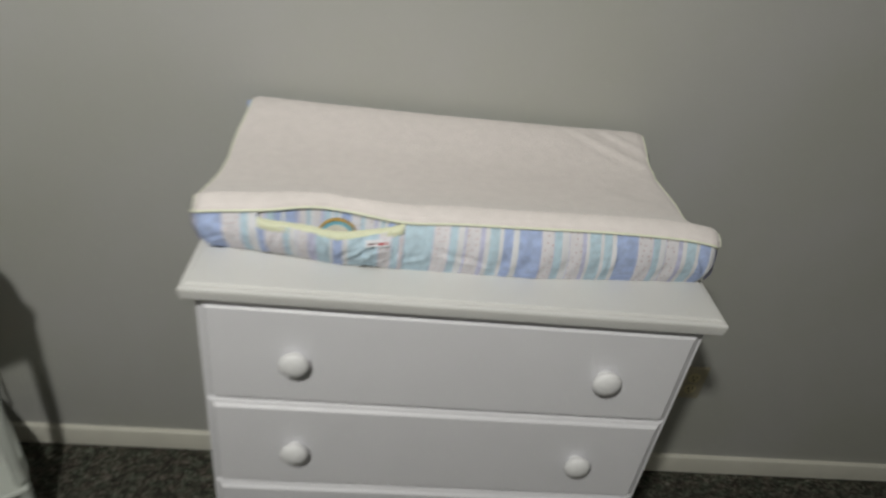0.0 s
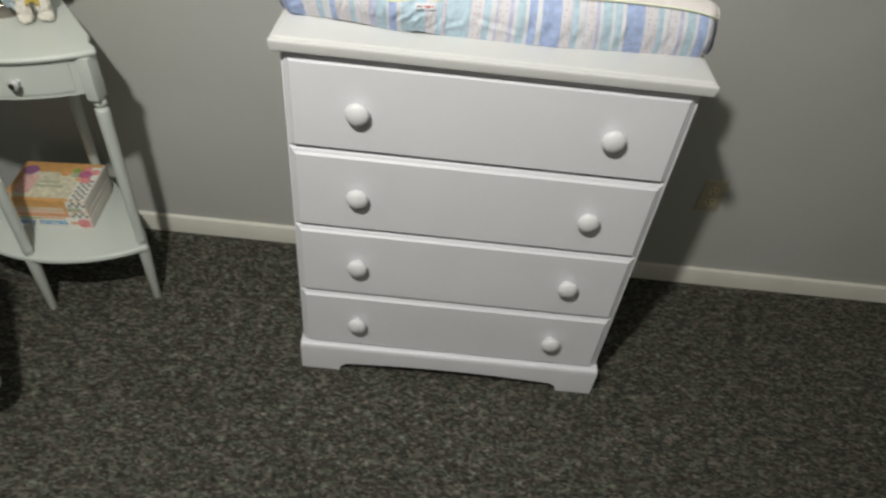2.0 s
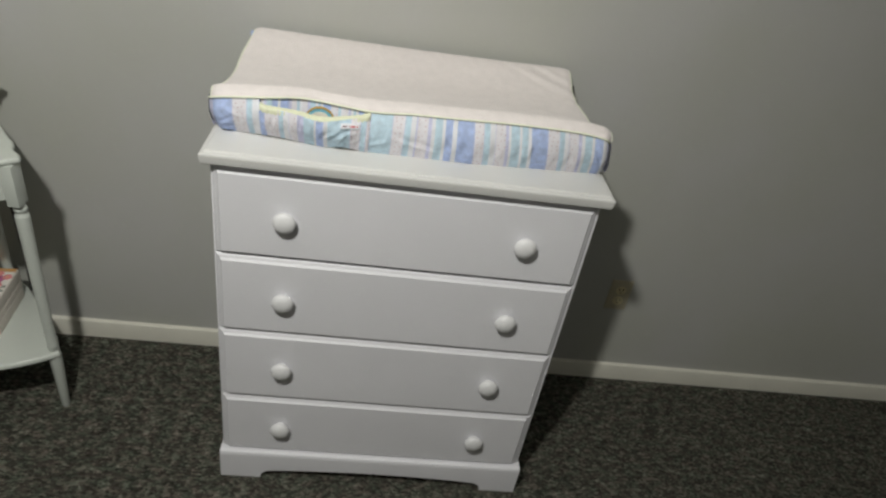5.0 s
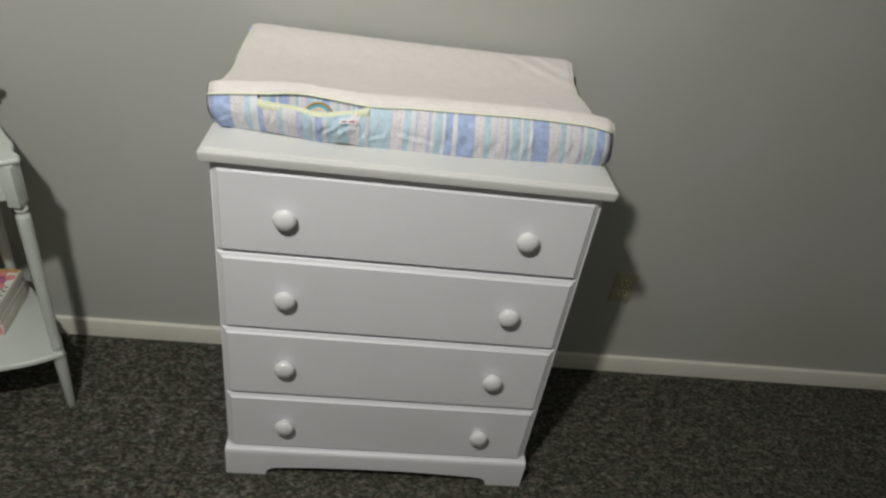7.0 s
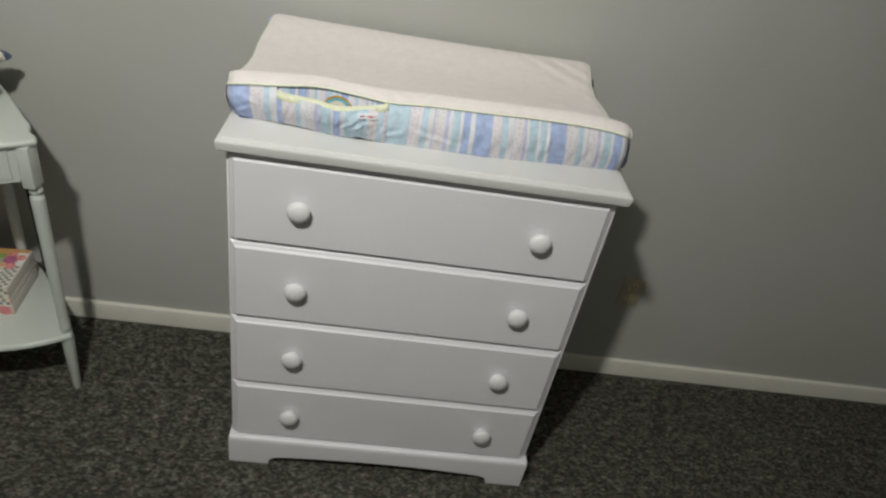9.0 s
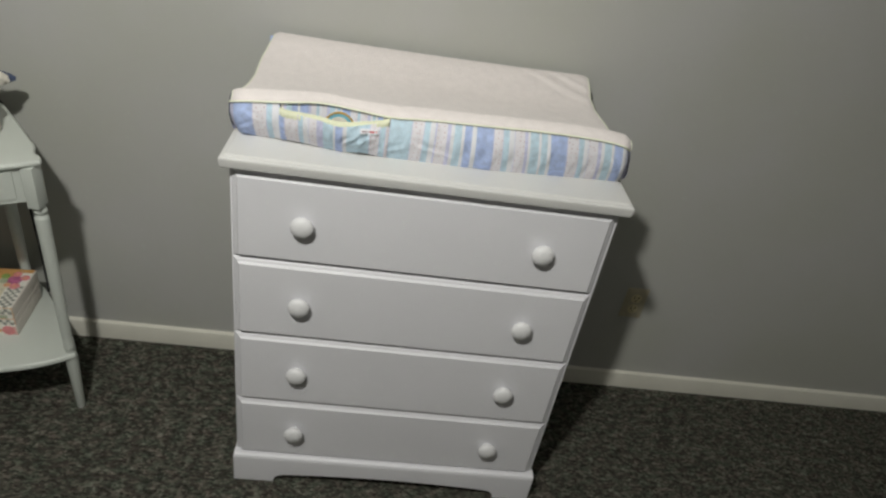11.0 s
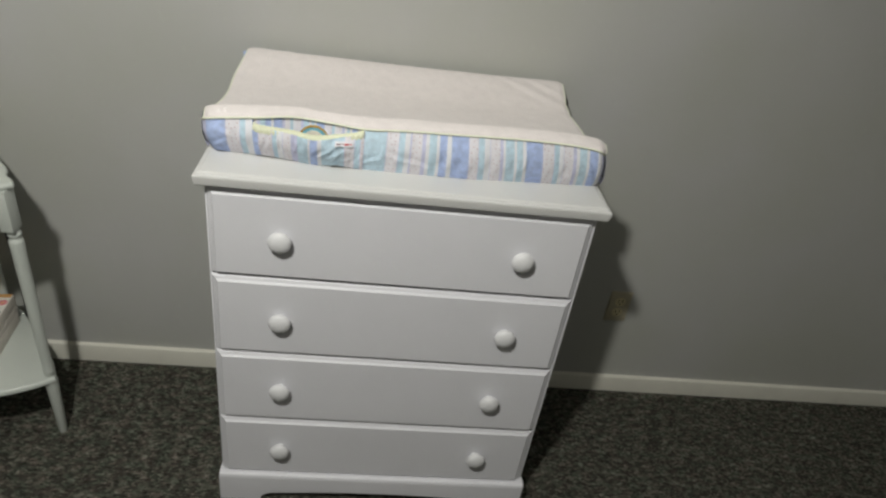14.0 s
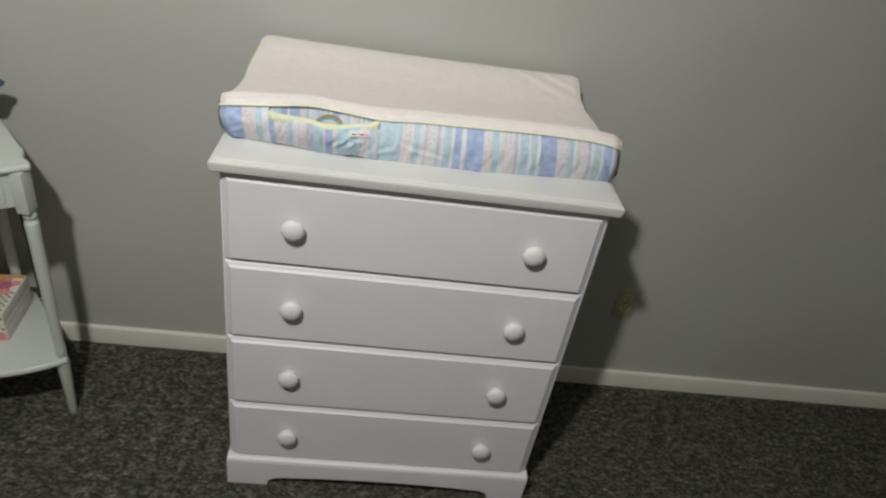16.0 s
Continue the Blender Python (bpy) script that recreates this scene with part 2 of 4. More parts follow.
def lathe(profile, seg=28, at=(0, 0, 0), axis="z", bm=None, mi=0, flute=0.0):
    """profile: (radius, height) pairs."""
    rings = []
    for r, h in profile:
        ring = []
        for i in range(seg):
            a = 2 * math.pi * i / seg
            q = max(r, 1e-4) * (1 - (flute if i % 2 else 0))
            if axis == "z":
                ring.append((at[0] + q * math.cos(a), at[1] + q * math.sin(a), at[2] + h))
            else:
                ring.append((at[0] + q * math.cos(a), at[1] - h, at[2] + q * math.sin(a)))
        rings.append(ring)
    return loft(rings, bm, profile[0][0] < 1e-3 or profile[-1][0] < 1e-3, mi)


def tube(points, r, seg=8, bm=None, mi=0, flat=1.0):
    pts = [Vector(p) for p in points]
    rings = []
    for i, p in enumerate(pts):
        d = (pts[min(i + 1, len(pts) - 1)] - pts[max(i - 1, 0)]).normalized()
        side = d.cross(Vector((0.13, 0.97, 0.2))).normalized()
        up = side.cross(d).normalized()
        rings.append([p + side * r * math.cos(2 * math.pi * k / seg) + up * r * flat * math.sin(2 * math.pi * k / seg) for k in range(seg)])
    return loft(rings, bm, True, mi)


def interp(x, table):
    return float(np.interp(x, [a for a, _ in table], [b for _, b in table]))


def smooth_table(pts, n=40):
    """Catmull-Rom through the points."""
    out = []
    for i in range(len(pts) - 1):
        p0, p1, p2, p3 = (Vector(pts[max(0, min(len(pts) - 1, i + k))]) for k in (-1, 0, 1, 2))
        m = max(2, n // (len(pts) - 1))
        for k in range(m):
            t = k / m
            out.append(0.5 * ((2 * p1) + (p2 - p0) * t + (2 * p0 - 5 * p1 + 4 * p2 - p3) * t * t + (3 * p1 - p0 - 3 * p2 + p3) * t ** 3))
    out.append(Vector(pts[-1]))
    return out


# ---- room ----
X0, X1, Y0, Y1, H = -2.5, 2.2, -2.6, 0.485, 2.80


def structure(name, bm, m, label, category):
    return tagged(link(name, bm, m), label, category, kind="structure")


structure("floor", box(X0, X1, Y0, Y1, -0.1, 0.0, 0), CARPET, "dark grey speckled wall-to-wall loop carpet", "carpet")
structure("wall_north", box(X0, X1, Y1, Y1 + 0.1, -0.1, H, 0), WALL, "plain wall painted matt mid grey", "wall")
# South, west and east walls are unseen, lighter so they bounce light back.
structure("wall_south", box(X0, X1, Y0 - 0.1, Y0, -0.1, H, 0), BOUNCEWALL, "plain unseen wall, matt grey lightened to bounce light", "wall")
structure("wall_west", box(X0 - 0.1, X0, Y0 - 0.1, Y1 + 0.1, -0.1, H, 0), BOUNCEWALL, "plain unseen wall, matt grey lightened to bounce light", "wall")
structure("wall_east", box(X1, X1 + 0.1, Y0 - 0.1, Y1 + 0.1, -0.1, H, 0), BOUNCEWALL, "plain unseen wall, matt grey lightened to bounce light", "wall")
# Ceiling is out of view; its height and white set the bounce light.
structure("ceiling", box(X0 - 0.1, X1 + 0.1, Y0 - 0.1, Y1 + 0.1, H, H + 0.1, 0), CEILING, "plain white ceiling, unseen, added to bounce light", "ceiling")
structure("baseboard", loft([[(x, 0.472, 0.001), (x, 0.472, 0.0585), (x, 0.4735, 0.0625), (x, 0.478, 0.0655), (x, 0.4848, 0.066), (x, 0.4848, 0.001)] for x in (X0 + 0.001, X1 - 0.001)]), TRIM,
          "low cream-white painted wooden baseboard along the wall", "baseboard")

# Fixture is unseen; its form is added around the light's position.
fixture = thing("ceiling_light", (LAMP[0], LAMP[1], H), "unseen ceiling spotlight, added nickel stem and frosted glass shade, switched on", "ceiling light")
part("base_plate", lathe([(0.0, H - 0.001), (0.07, H - 0.001), (0.07, H - 0.016), (0.06, H - 0.024), (0.0, H - 0.024)], 32, (LAMP[0], LAMP[1], 0)), NICKEL, fixture)
BACK = Vector(LAMP) - LAMP_AIM.normalized() * 0.13
part("stem", tube([(LAMP[0], LAMP[1], H - 0.02), (LAMP[0], LAMP[1] - 0.02, H - 0.2), BACK], 0.010, 12), NICKEL, fixture)
bm = lathe([(0.0, 0.165), (0.040, 0.16), (0.060, 0.14), (0.105, 0.052), (0.106, 0.050), (0.103, 0.050), (0.056, 0.135), (0.0, 0.145)], 32)
bm.transform(bulb.matrix_world)
part("shade", bm, GLOW, fixture, "lit frosted glass cone shade").visible_shadow = False
bm = lathe([(0.0, 0.130), (0.030, 0.128), (0.058, 0.112), (0.055, 0.104), (0.0, 0.098)], 32)
bm.transform(bulb.matrix_world)
part("lens", bm, GLOW, fixture, "lit frosted glass lens").visible_shadow = False


# ---- chest of drawers ----
def panel(x0, x1, z0, z1, prof, back, low=1.0):
    """A raised rectangular front: prof is (inset, y) from its rim to its face."""
    rings = [[(x0, back, z0), (x1, back, z0), (x1, back, z1), (x0, back, z1)]]
    for i, y in prof:
        rings.append([(x0 + i, y, z0 + low * i), (x1 - i, y, z0 + low * i), (x1 - i, y, z1 - i), (x0 + i, y, z1 - i)])
    return loft(rings)


def knob_bm(x, y, z, r=0.0238):
    prof = [(0.0, -0.003), (0.0135, -0.003), (0.0125, 0.001), (0.0118, 0.004), (0.0128, 0.0065)]
    prof += [(r * math.sin(a), 0.0160 - 0.0118 * math.cos(a)) for a in np.linspace(0.75, math.pi - 0.02, 12)]
    return lathe(prof, 28, (x, y, z), "y")


def chest_of_drawers():
    t = thing("chest_of_drawers", (0.287, 0.22, 0.0), "white-painted wooden chest of four drawers with round knobs", "chest of drawers")
    xl, xr = -0.108, 0.682
    part("side_panel", box(xl, xl + 0.016, 0.0118, 0.455, 0.012, 0.9327, 0.0012), WHITE, t)
    part("side_panel", box(xr - 0.016, xr, 0.0118, 0.455, 0.012, 0.9327, 0.0012), WHITE, t)
    part("back_panel", box(xl + 0.0165, xr - 0.0165, 0.447, 0.453, 0.02, 0.932, 0), SHADED_INSIDE, t)
    for z in (0.097, 0.295, 0.5075, 0.7185):
        part("rail", box(xl + 0.0165, xr - 0.0165, 0.022, 0.05, z - 0.012, z + 0.012, 0.001), WHITE, t)
    part("rail", box(xl + 0.0165, xr - 0.0165, 0.020, 0.05, 0.900, 0.9325, 0.001), WHITE, t)
    top = []
    for i, z in ((0.0075, 0.9330), (0.0045, 0.9338), (0.0028, 0.9362), (0.0014, 0.9430), (0.0003, 0.9500), (0.0, 0.9530), (0.0010, 0.9562), (0.0032, 0.9575), (0.0088, 0.9580), (0.0096, 0.9600), (0.0115, 0.9613), (0.0150, 0.962)):
        top.append([(-0.1225 + i, -0.017 + i, z), (0.6965 - i, -0.017 + i, z), (0.6965 - i, 0.468, z), (-0.1225 + i, 0.468, z)])
    part("top", loft(top), TOPCOAT, t, "cream-white top with stepped edge", angle=22)
    for z0, z1, kz in ((0.7215, 0.9245, 0.820), (0.5105, 0.7155, 0.611), (0.2980, 0.5045, 0.402), (0.1000, 0.2920, 0.195)):
        d = part("drawer", panel(-0.1045, 0.6765, z0, z1, ((0.0, 0.0130), (0.0005, 0.0105), (0.0032, 0.0076), (0.0040, 0.0068), (0.0092, 0.0046), (0.0098, 0.0040), (0.0126, 0.0008), (0.0138, 0.0)), 0.0285, 0.42), WHITE, t, smooth=False)
        part("drawer_box", box(-0.085, 0.660, 0.0285, 0.42, z0 + 0.015, z1 - 0.03, 0), SHADED_INSIDE, d)
        for kx in (0.039, 0.539):
            part("knob", knob_bm(kx, 0.0, kz), KNOB, d, "round white wooden knob", angle=60)
    # plinth with a shaped cut-out between two feet
    pl, pr, ytop = -0.1125, 0.6875, 0.098
    low = [(pl, 0.0), (-0.010, 0.0)]
    low += [(-0.010 + 0.036 * (1 - math.cos(a)), 0.030 * math.sin(a) ** 0.8) for a in np.linspace(0.15, math.pi / 2, 8)]
    low += [(x, 0.030 + 0.010 * (1 - ((x - 0.29) / 0.264) ** 2)) for x in np.linspace(0.05, 0.53, 14)]
    low += [(0.590 - 0.036 * (1 - math.cos(a)), 0.030 * math.sin(a) ** 0.8) for a in np.linspace(math.pi / 2, 0.15, 8)]
    low += [(0.590, 0.0), (pr, 0.0)]
    bm = bmesh.new()
    rows = []
    for x, z in low:
        rows.append([bm.verts.new(p) for p in ((x, -0.004, z), (x, -0.012, z), (x, -0.012, 0.084), (x, -0.0112, 0.090), (x, -0.0085, 0.0945), (x, -0.0045, 0.097), (x, -0.0002, 0.0978), (x, 0.0125, 0.0978), (x, 0.0125, z))])
    for a, b in zip(rows, rows[1:]):
        for i in range(9):
            bm.faces.new((a[i], b[i], b[(i + 1) % 9], a[(i + 1) % 9]))
    bm.faces.new(rows[0])
    bm.faces.new(rows[-1][::-1])
    bmesh.ops.remove_doubles(bm, verts=bm.verts, dist=1e-5)
    part("plinth", bm, WHITE, t, angle=25)
    for x0, x1 in ((pl, xl - 0.0002), (xr + 0.0002, pr)):
        part("side_plinth", box(x0, x1, 0.013, 0.455, 0.0, 0.0975, 0.0015), WHITE, t)


chest_of_drawers()


# ---- changing pad ----
PAD_L, PAD_R = -0.117, 0.676
SEAM = smooth_table([(-0.117, 1.043), (-0.09, 1.048), (-0.01, 1.057), (0.055, 1.065), (0.118, 1.061), (0.195, 1.055), (0.27, 1.060), (0.37, 1.063), (0.49, 1.067), (0.60, 1.066), (0.655, 1.060), (0.676, 1.052)], 60)
SEAM = [(p[0], p[1]) for p in SEAM]
FOOT = [(-0.117, 0.100), (-0.10, 0.088), (0.0, 0.080), (0.10, 0.062), (0.20, 0.062), (0.39, 0.062), (0.52, 0.076), (0.65, 0.086), (0.676, 0.095)]
TOPLINE = [(p[0], p[1]) for p in smooth_table([(0.048, 0.000), (0.053, 0.007), (0.066, 0.0125), (0.076, 0.0138), (0.082, 0.0112), (0.096, 0.0038), (0.125, -0.010), (0.18, -0.027), (0.26, -0.036), (0.33, -0.034), (0.385, -0.021), (0.425, -0.006), (0.448, 0.001), (0.460, -0.001), (0.466, -0.009)], 72)]
SLOTLINE = [(p[0], p[1]) for p in smooth_table([(-0.019, 0.0105), (-0.010, 0.0150), (0.018, 0.0205), (0.055, 0.0262), (0.088, 0.0300), (0.115, 0.0262), (0.140, 0.0200), (0.168, 0.0125), (0.180, 0.0080), (0.190, 0.0040)], 48)]
STRIPES = "L-.108 B-.072 D-.044 A-.034 W-.021 B-.010 D.018 A.026 W.037 D.054 L.065 A.085 W.089 B.103 W.111 A.154 D.174 A.184 D.192 A.234 D.259 A.270 W.280 L.282 D.304 L.310 W.317 A.331 W.337 B.351 W.360 B.393 D.413 A.424 W.435 D.456 L.461 W.466 A.483 W.488 A.500 W.507 B.540 D.565 A.575 W.584 D.605 L.611 W.618 A.633 W.639 B.657 W.667 L.690"
CLOTHS = [BLUE, AQUA, LAV, WCOT, DOTS]
STRIPE = []
for w in STRIPES.split():
    end = float(w[1:])
    if w[0] == "D" and STRIPE:
        STRIPE += [(2, STRIPE[-1][1] + 0.0010), (4, end - 0.0010), (2, end)]
    else:
        STRIPE.append(("BALWD".index(w[0]), end))


def stripe_at(x):
    for c, end in STRIPE:
        if x < end:
            return c
    return 2


# folds in the cotton: middle x and z, half run, half width
CREASES = [(0.122, 1.008, 0.024, 0.020, 0.0035), (0.136, 1.000, 0.022, 0.016, 0.003), (0.128, 1.022, 0.018, 0.012, 0.0028), (0.215, 1.035, 0.020, -0.008, 0.0035), (0.208, 0.990, 0.024, 0.010, 0.0035),
           (0.010, 1.010, 0.008, 0.026, 0.003), (0.035, 1.015, -0.006, 0.024, 0.003), (0.062, 1.012, 0.004, 0.024, 0.003), (-0.075, 1.020, 0.022, -0.012, 0.004), (-0.085, 0.992, 0.020, 0.012, 0.004), (-0.045, 1.015, 0.003, 0.028, 0.003),
           (0.262, 0.998, 0.030, -0.012, 0.004), (0.300, 0.990, 0.030, -0.010, 0.004), (0.318, 1.042, 0.014, 0.012, 0.003), (0.392, 1.045, 0.012, 0.014, 0.003), (0.505, 1.020, 0.004, 0.030, 0.003), (0.640, 1.020, 0.012, -0.024, 0.003)]


def wrinkle(x, z, amp=0.0052):
    """Gathers of the elastic cover: folds that fan out from the seam."""
    calm = 0.35 + 0.65 * min(1.0, max(0.0, 1 - abs(x - 0.15) / 0.09))
    fold = noise.noise((x * 52 + 1.2 * calm * math.sin(z * 60), z * (4 + 6 * calm), 3.1)) * (0.45 + 0.55 * calm)
    crease = 0.0
    for cx, cz, dx, dz, w in CREASES:
        l = math.hypot(dx, dz)
        u, v = ((x - cx) * dx + (z - cz) * dz) / l, (-(x - cx) * dz + (z - cz) * dx) / l
        if abs(u) < l:
            crease += (1 - (u / l) ** 2) * (math.exp(-(v / w) ** 2) - 0.8 * math.exp(-((v - 1.8 * w) / w) ** 2))
    cross = 0.7 * noise.noise((x * 95 + 45 * calm * z, z * 24, 7.7)) - 0.5 * abs(noise.noise((x * 60 - 70 * calm * z, z * 14, 1.3)))
    return -0.0030 * crease * (amp / 0.0052) + amp * (fold + calm * cross)


def end_pull(x):
    """How far the end rounds in: 0 in the run of the pad, 1 at its very end."""
    d = min(x - PAD_L, PAD_R - x)
    return max(0.0, 1 - d / 0.018)


def sag(x):
    """How far the terry edge sinks back over the open slot, 0 to 1."""
    t = (x - 0.085) / 0.115
    return math.cos(t * math.pi / 2) ** 2 if abs(t) < 1 else 0.0


def seam_z(x):
    return interp(x, SEAM) - 0.0105 * sag(x)


def top_z(x, y):
    back = min(1.0, max(0.0, (y - 0.06) / 0.25))
    z = seam_z(x) * (1 - back) + (1.0605 + 0.0015 * (x / 0.67) - 0.0035 * math.sin(math.pi * min(1, max(0, (x - PAD_L) / (PAD_R - PAD_L))))) * back + interp(y, TOPLINE)
    z -= 0.005 * end_pull(x) ** 2
    for cx, cy, dx, dy, w in ((0.615, 0.385, -0.115, 0.075, 0.006), (0.640, 0.415, -0.075, 0.045, 0.005), (0.60, 0.25, 0.075, 0.012, 0.005), (0.61, 0.21, 0.065, 0.006, 0.004)):
        l = math.hypot(dx, dy)
        u, v = ((x - cx) * dx + (y - cy) * dy) / l, (-(x - cx) * dy + (y - cy) * dx) / l
        if abs(u) < l:
            z += 0.0040 * (1 - (u / l) ** 2) * (math.exp(-(v / w) ** 2) - 0.7 * math.exp(-((v - 2 * w) / w) ** 2))
    return z + 0.0012 * noise.noise((x * 9, y * 9, 0.4)) + 0.0007 * noise.noise((x * 34, y * 22, 5.0))


def front_y(x, z, s=0.5):
    """Where the striped front hangs; s runs from its foot to its upper edge."""
    zt = interp(x, SEAM) - 0.001 - 0.005 * end_pull(x) ** 2
    gap = interp(x, SLOTLINE) if SLOTLINE[0][0] < x < SLOTLINE[-1][0] else 0.0
    f = (z - 0.9625) / (zt - 0.9625)
    y = interp(x, FOOT) * (1 - f) + 0.049 * f - 0.013 * math.sin(math.pi * f) - 0.30 * gap * s * s - 0.34 * gap * math.sin(math.pi * f)
    gather = 0.0024 * math.exp(-((zt - z) / 0.045) ** 2) * (noise.noise((x * 140, z * 5, 2.2)) + 0.6 * noise.noise((x * 60, z * 12, 8.2)))
    y -= 0.0032 * min(1.0, max(0.0, (0.1935 - x) / 0.004)) * math.sin(math.pi * min(1, f + 0.1))
    return y + (wrinkle(x, z) + gather) * math.sin(math.pi * min(1, f + 0.1)) + 0.014 * end_pull(x) ** 2


def front_xs():
    xs = [PAD_L] + [e for _, e in STRIPE if PAD_L + 0.001 < e < PAD_R - 0.001] + [PAD_R]
    out = []
    for a, b in zip(xs, xs[1:]):
        n = max(1, math.ceil((b - a) / 0.0032))
        out += [a + (b - a) * k / n for k in range(n)]
    return out + [PAD_R]


def changing_pad():
    t = thing("changing_pad", (0.28, 0.26, 0.962), "contoured baby changing pad with white terry top and striped blue sides", "changing pad")
    # terry top
    bm = bmesh.new()
    xs = list(np.linspace(PAD_L, PAD_L + 0.02, 5)) + list(np.linspace(PAD_L + 0.028, PAD_R - 0.028, 120)) + list(np.linspace(PAD_R - 0.02, PAD_R, 5))
    ys = [y for y, _ in TOPLINE]
    grid = []
    for x in xs:
        u = (x - PAD_L) / (PAD_R - PAD_L)
        sh = 0.012 * (1 - u) - 0.013 * u
        grid.append([bm.verts.new((x + sh * max(0, (y - 0.25) / 0.22) + (0.0035 * math.sin(y * 31) if end_pull(x) > 0 else 0) * end_pull(x), y + 0.014 * end_pull(x) ** 2 * max(0, 1 - (y - 0.048) / 0.05) + 0.025 * sag(x) * max(0, 1 - (y - 0.048) / 0.07), top_z(x, y))) for y in ys])
    for a, b in zip(grid, grid[1:]):
        for j in range(len(ys) - 1):
            bm.faces.new((a[j], b[j], b[j + 1], a[j + 1]))
    part("terry_cover", bm, TERRY, t, "white terry cloth top with a raised rim", angle=80)
    # striped front with an open slot
    bm = bmesh.new()
    rows = []
    fx = front_xs()
    N = 20
    for x in fx:
        zt = interp(x, SEAM) - 0.001 - 0.005 * end_pull(x) ** 2
        gap = interp(x, SLOTLINE) if SLOTLINE[0][0] < x < SLOTLINE[-1][0] else 0.0
        lift = 0.0045 * max(0, noise.noise((x * 11, 1.5, 0))) + 0.006 * math.exp(-((x - 0.142) / 0.022) ** 2)
        col = []
        for k in range(N + 1):
            s = k / N
            z = 0.9625 + (zt - gap - 0.9625) * s + lift * (1 - s) ** 3
            y = front_y(x, z, s)
            flare = 0.022 * (1 - s) * min(1.0, max(0.0, (x - 0.26) / 0.26))
            col.append(bm.verts.new((x + flare, y, z)))
        rows.append(col)
    for i, (a, b) in enumerate(zip(rows, rows[1:])):
        for j in range(N):
            bm.faces.new((a[j], b[j], b[j + 1], a[j + 1])).material_index = stripe_at((fx[i] + fx[i + 1]) / 2)
    part("front_side", bm, CLOTHS, t, "striped cotton side in blue, aqua and white", angle=80)
    # inner fabric behind the slot
    bm = bmesh.new()
    rows = [[bm.verts.new((x, 0.0515 + 0.025 * sag(x) + wrinkle(x, z, 0.0014), z)) for z in np.linspace(1.005, seam_z(x) - 0.002, 5)] for x in np.arange(-0.018, 0.1901, 0.005)]
    for i, (a, b) in enumerate(zip(rows, rows[1:])):
        for j in range(4):
            bm.faces.new((a[j], b[j], b[j + 1], a[j + 1])).material_index = stripe_at(0.30 + i * 0.0093)
    part("inner_lining", bm, CLOTHS, t, "striped cotton lining inside the open slot", angle=80)
    # ends and back
    for x, sgn, nm in ((PAD_L, -1, "end_side"), (PAD_R, 1, "end_side")):
        bm = bmesh.new()
        rows = []
        for i, q in enumerate(np.linspace(0, 1, 34)):
            y = interp(x, FOOT) + q * (0.466 - interp(x, FOOT))
            rim = 0.048 + q * 0.418
            yt = rim + 0.014 * max(0, 1 - (rim - 0.048) / 0.05)
            zt = top_z(x, rim)
            sh = (0.012 if sgn < 0 else -0.013) * max(0, (y - 0.25) / 0.22)
            rows.append([bm.verts.new((x + sh + (0.022 * (1 - s) if sgn > 0 else 0.0) + sgn * (max(0.0, 1 - i / 14) * (0.015 * math.sin(math.pi * s) * min(1, 0.35 + i / 4) + wrinkle(y, s * 0.1)) - 0.004 * min(1, i / 14)), y + (yt - y) * s, 0.9625 + (zt - 0.9625) * s)) for s in np.linspace(0, 1, 9)])
        for i, (a, b) in enumerate(zip(rows, rows[1:])):
            for j in range(8):
                bm.faces.new((a[j], b[j], b[j + 1], a[j + 1])).material_index = (2, 2, 3, 1, 3, 0, 0, 4, 4, 1, 3)[i % 11]
        part(nm, bm, CLOTHS, t, angle=80)
    bm = bmesh.new()
    rows = [[bm.verts.new((x, 0.466, z)) for z in (0.9625, 1.0, top_z(x, 0.466))] for x in np.linspace(PAD_L, PAD_R, 30)]
    for i, (a, b) in enumerate(zip(rows, rows[1:])):
        for j in range(2):
            bm.faces.new((a[j], b[j], b[j + 1], a[j + 1])).material_index = i % 5
    part("back_side", bm, CLOTHS, t)
    part("underside", box(PAD_L + 0.012, PAD_R - 0.012, 0.115, 0.46, 0.9622, 0.9665, 0.001), WCOT, t)
    # piping along the seam and round the ends
    pts = [(x, 0.0475 + 0.025 * sag(x) + 0.014 * end_pull(x) ** 2, seam_z(x) - 0.0005 - 0.005 * end_pull(x) ** 2) for x in np.linspace(PAD_L, PAD_R, 110)]
    part("piping", tube(pts, 0.0021, 8), SEAMCORD, t, "pale yellow-green piping", angle=80)
    for x in (PAD_L, PAD_R):
        pts = []
        for y in np.linspace(0.049, 0.462, 40):
            sh = (0.012 if x < 0 else -0.013) * max(0, (y - 0.25) / 0.22)
            pts.append((x + sh + 0.0035 * math.sin(y * 31), y + 0.014 * max(0, 1 - (y - 0.048) / 0.05), top_z(x, y) - 0.0005))
        part("piping", tube(pts, 0.0018, 8), SEAMCORD, t, angle=80)
    # gathered binding on the slot's lower lip
    bm = bmesh.new()
    rows = []
    for i, x in enumerate(np.linspace(-0.019, 0.190, 85)):
        gap = interp(x, SLOTLINE)
        zt = interp(x, SEAM) - gap
        yb = 0.049 - 0.30 * gap
        g = 0.0012 * math.sin(i * 1.9)
        rows.append([(x, yb - 0.0075 + g, zt - 0.0110 + 0.3 * g), (x, yb - 0.0085 + g, zt - 0.005), (x, yb - 0.0060 + g, zt + 0.0012), (x, yb + 0.002, zt + 0.0016), (x, yb + 0.003, zt - 0.003)])
    part("binding", loft(rows, bm), PIPING, t, "gathered pale yellow binding of the slot", angle=70)
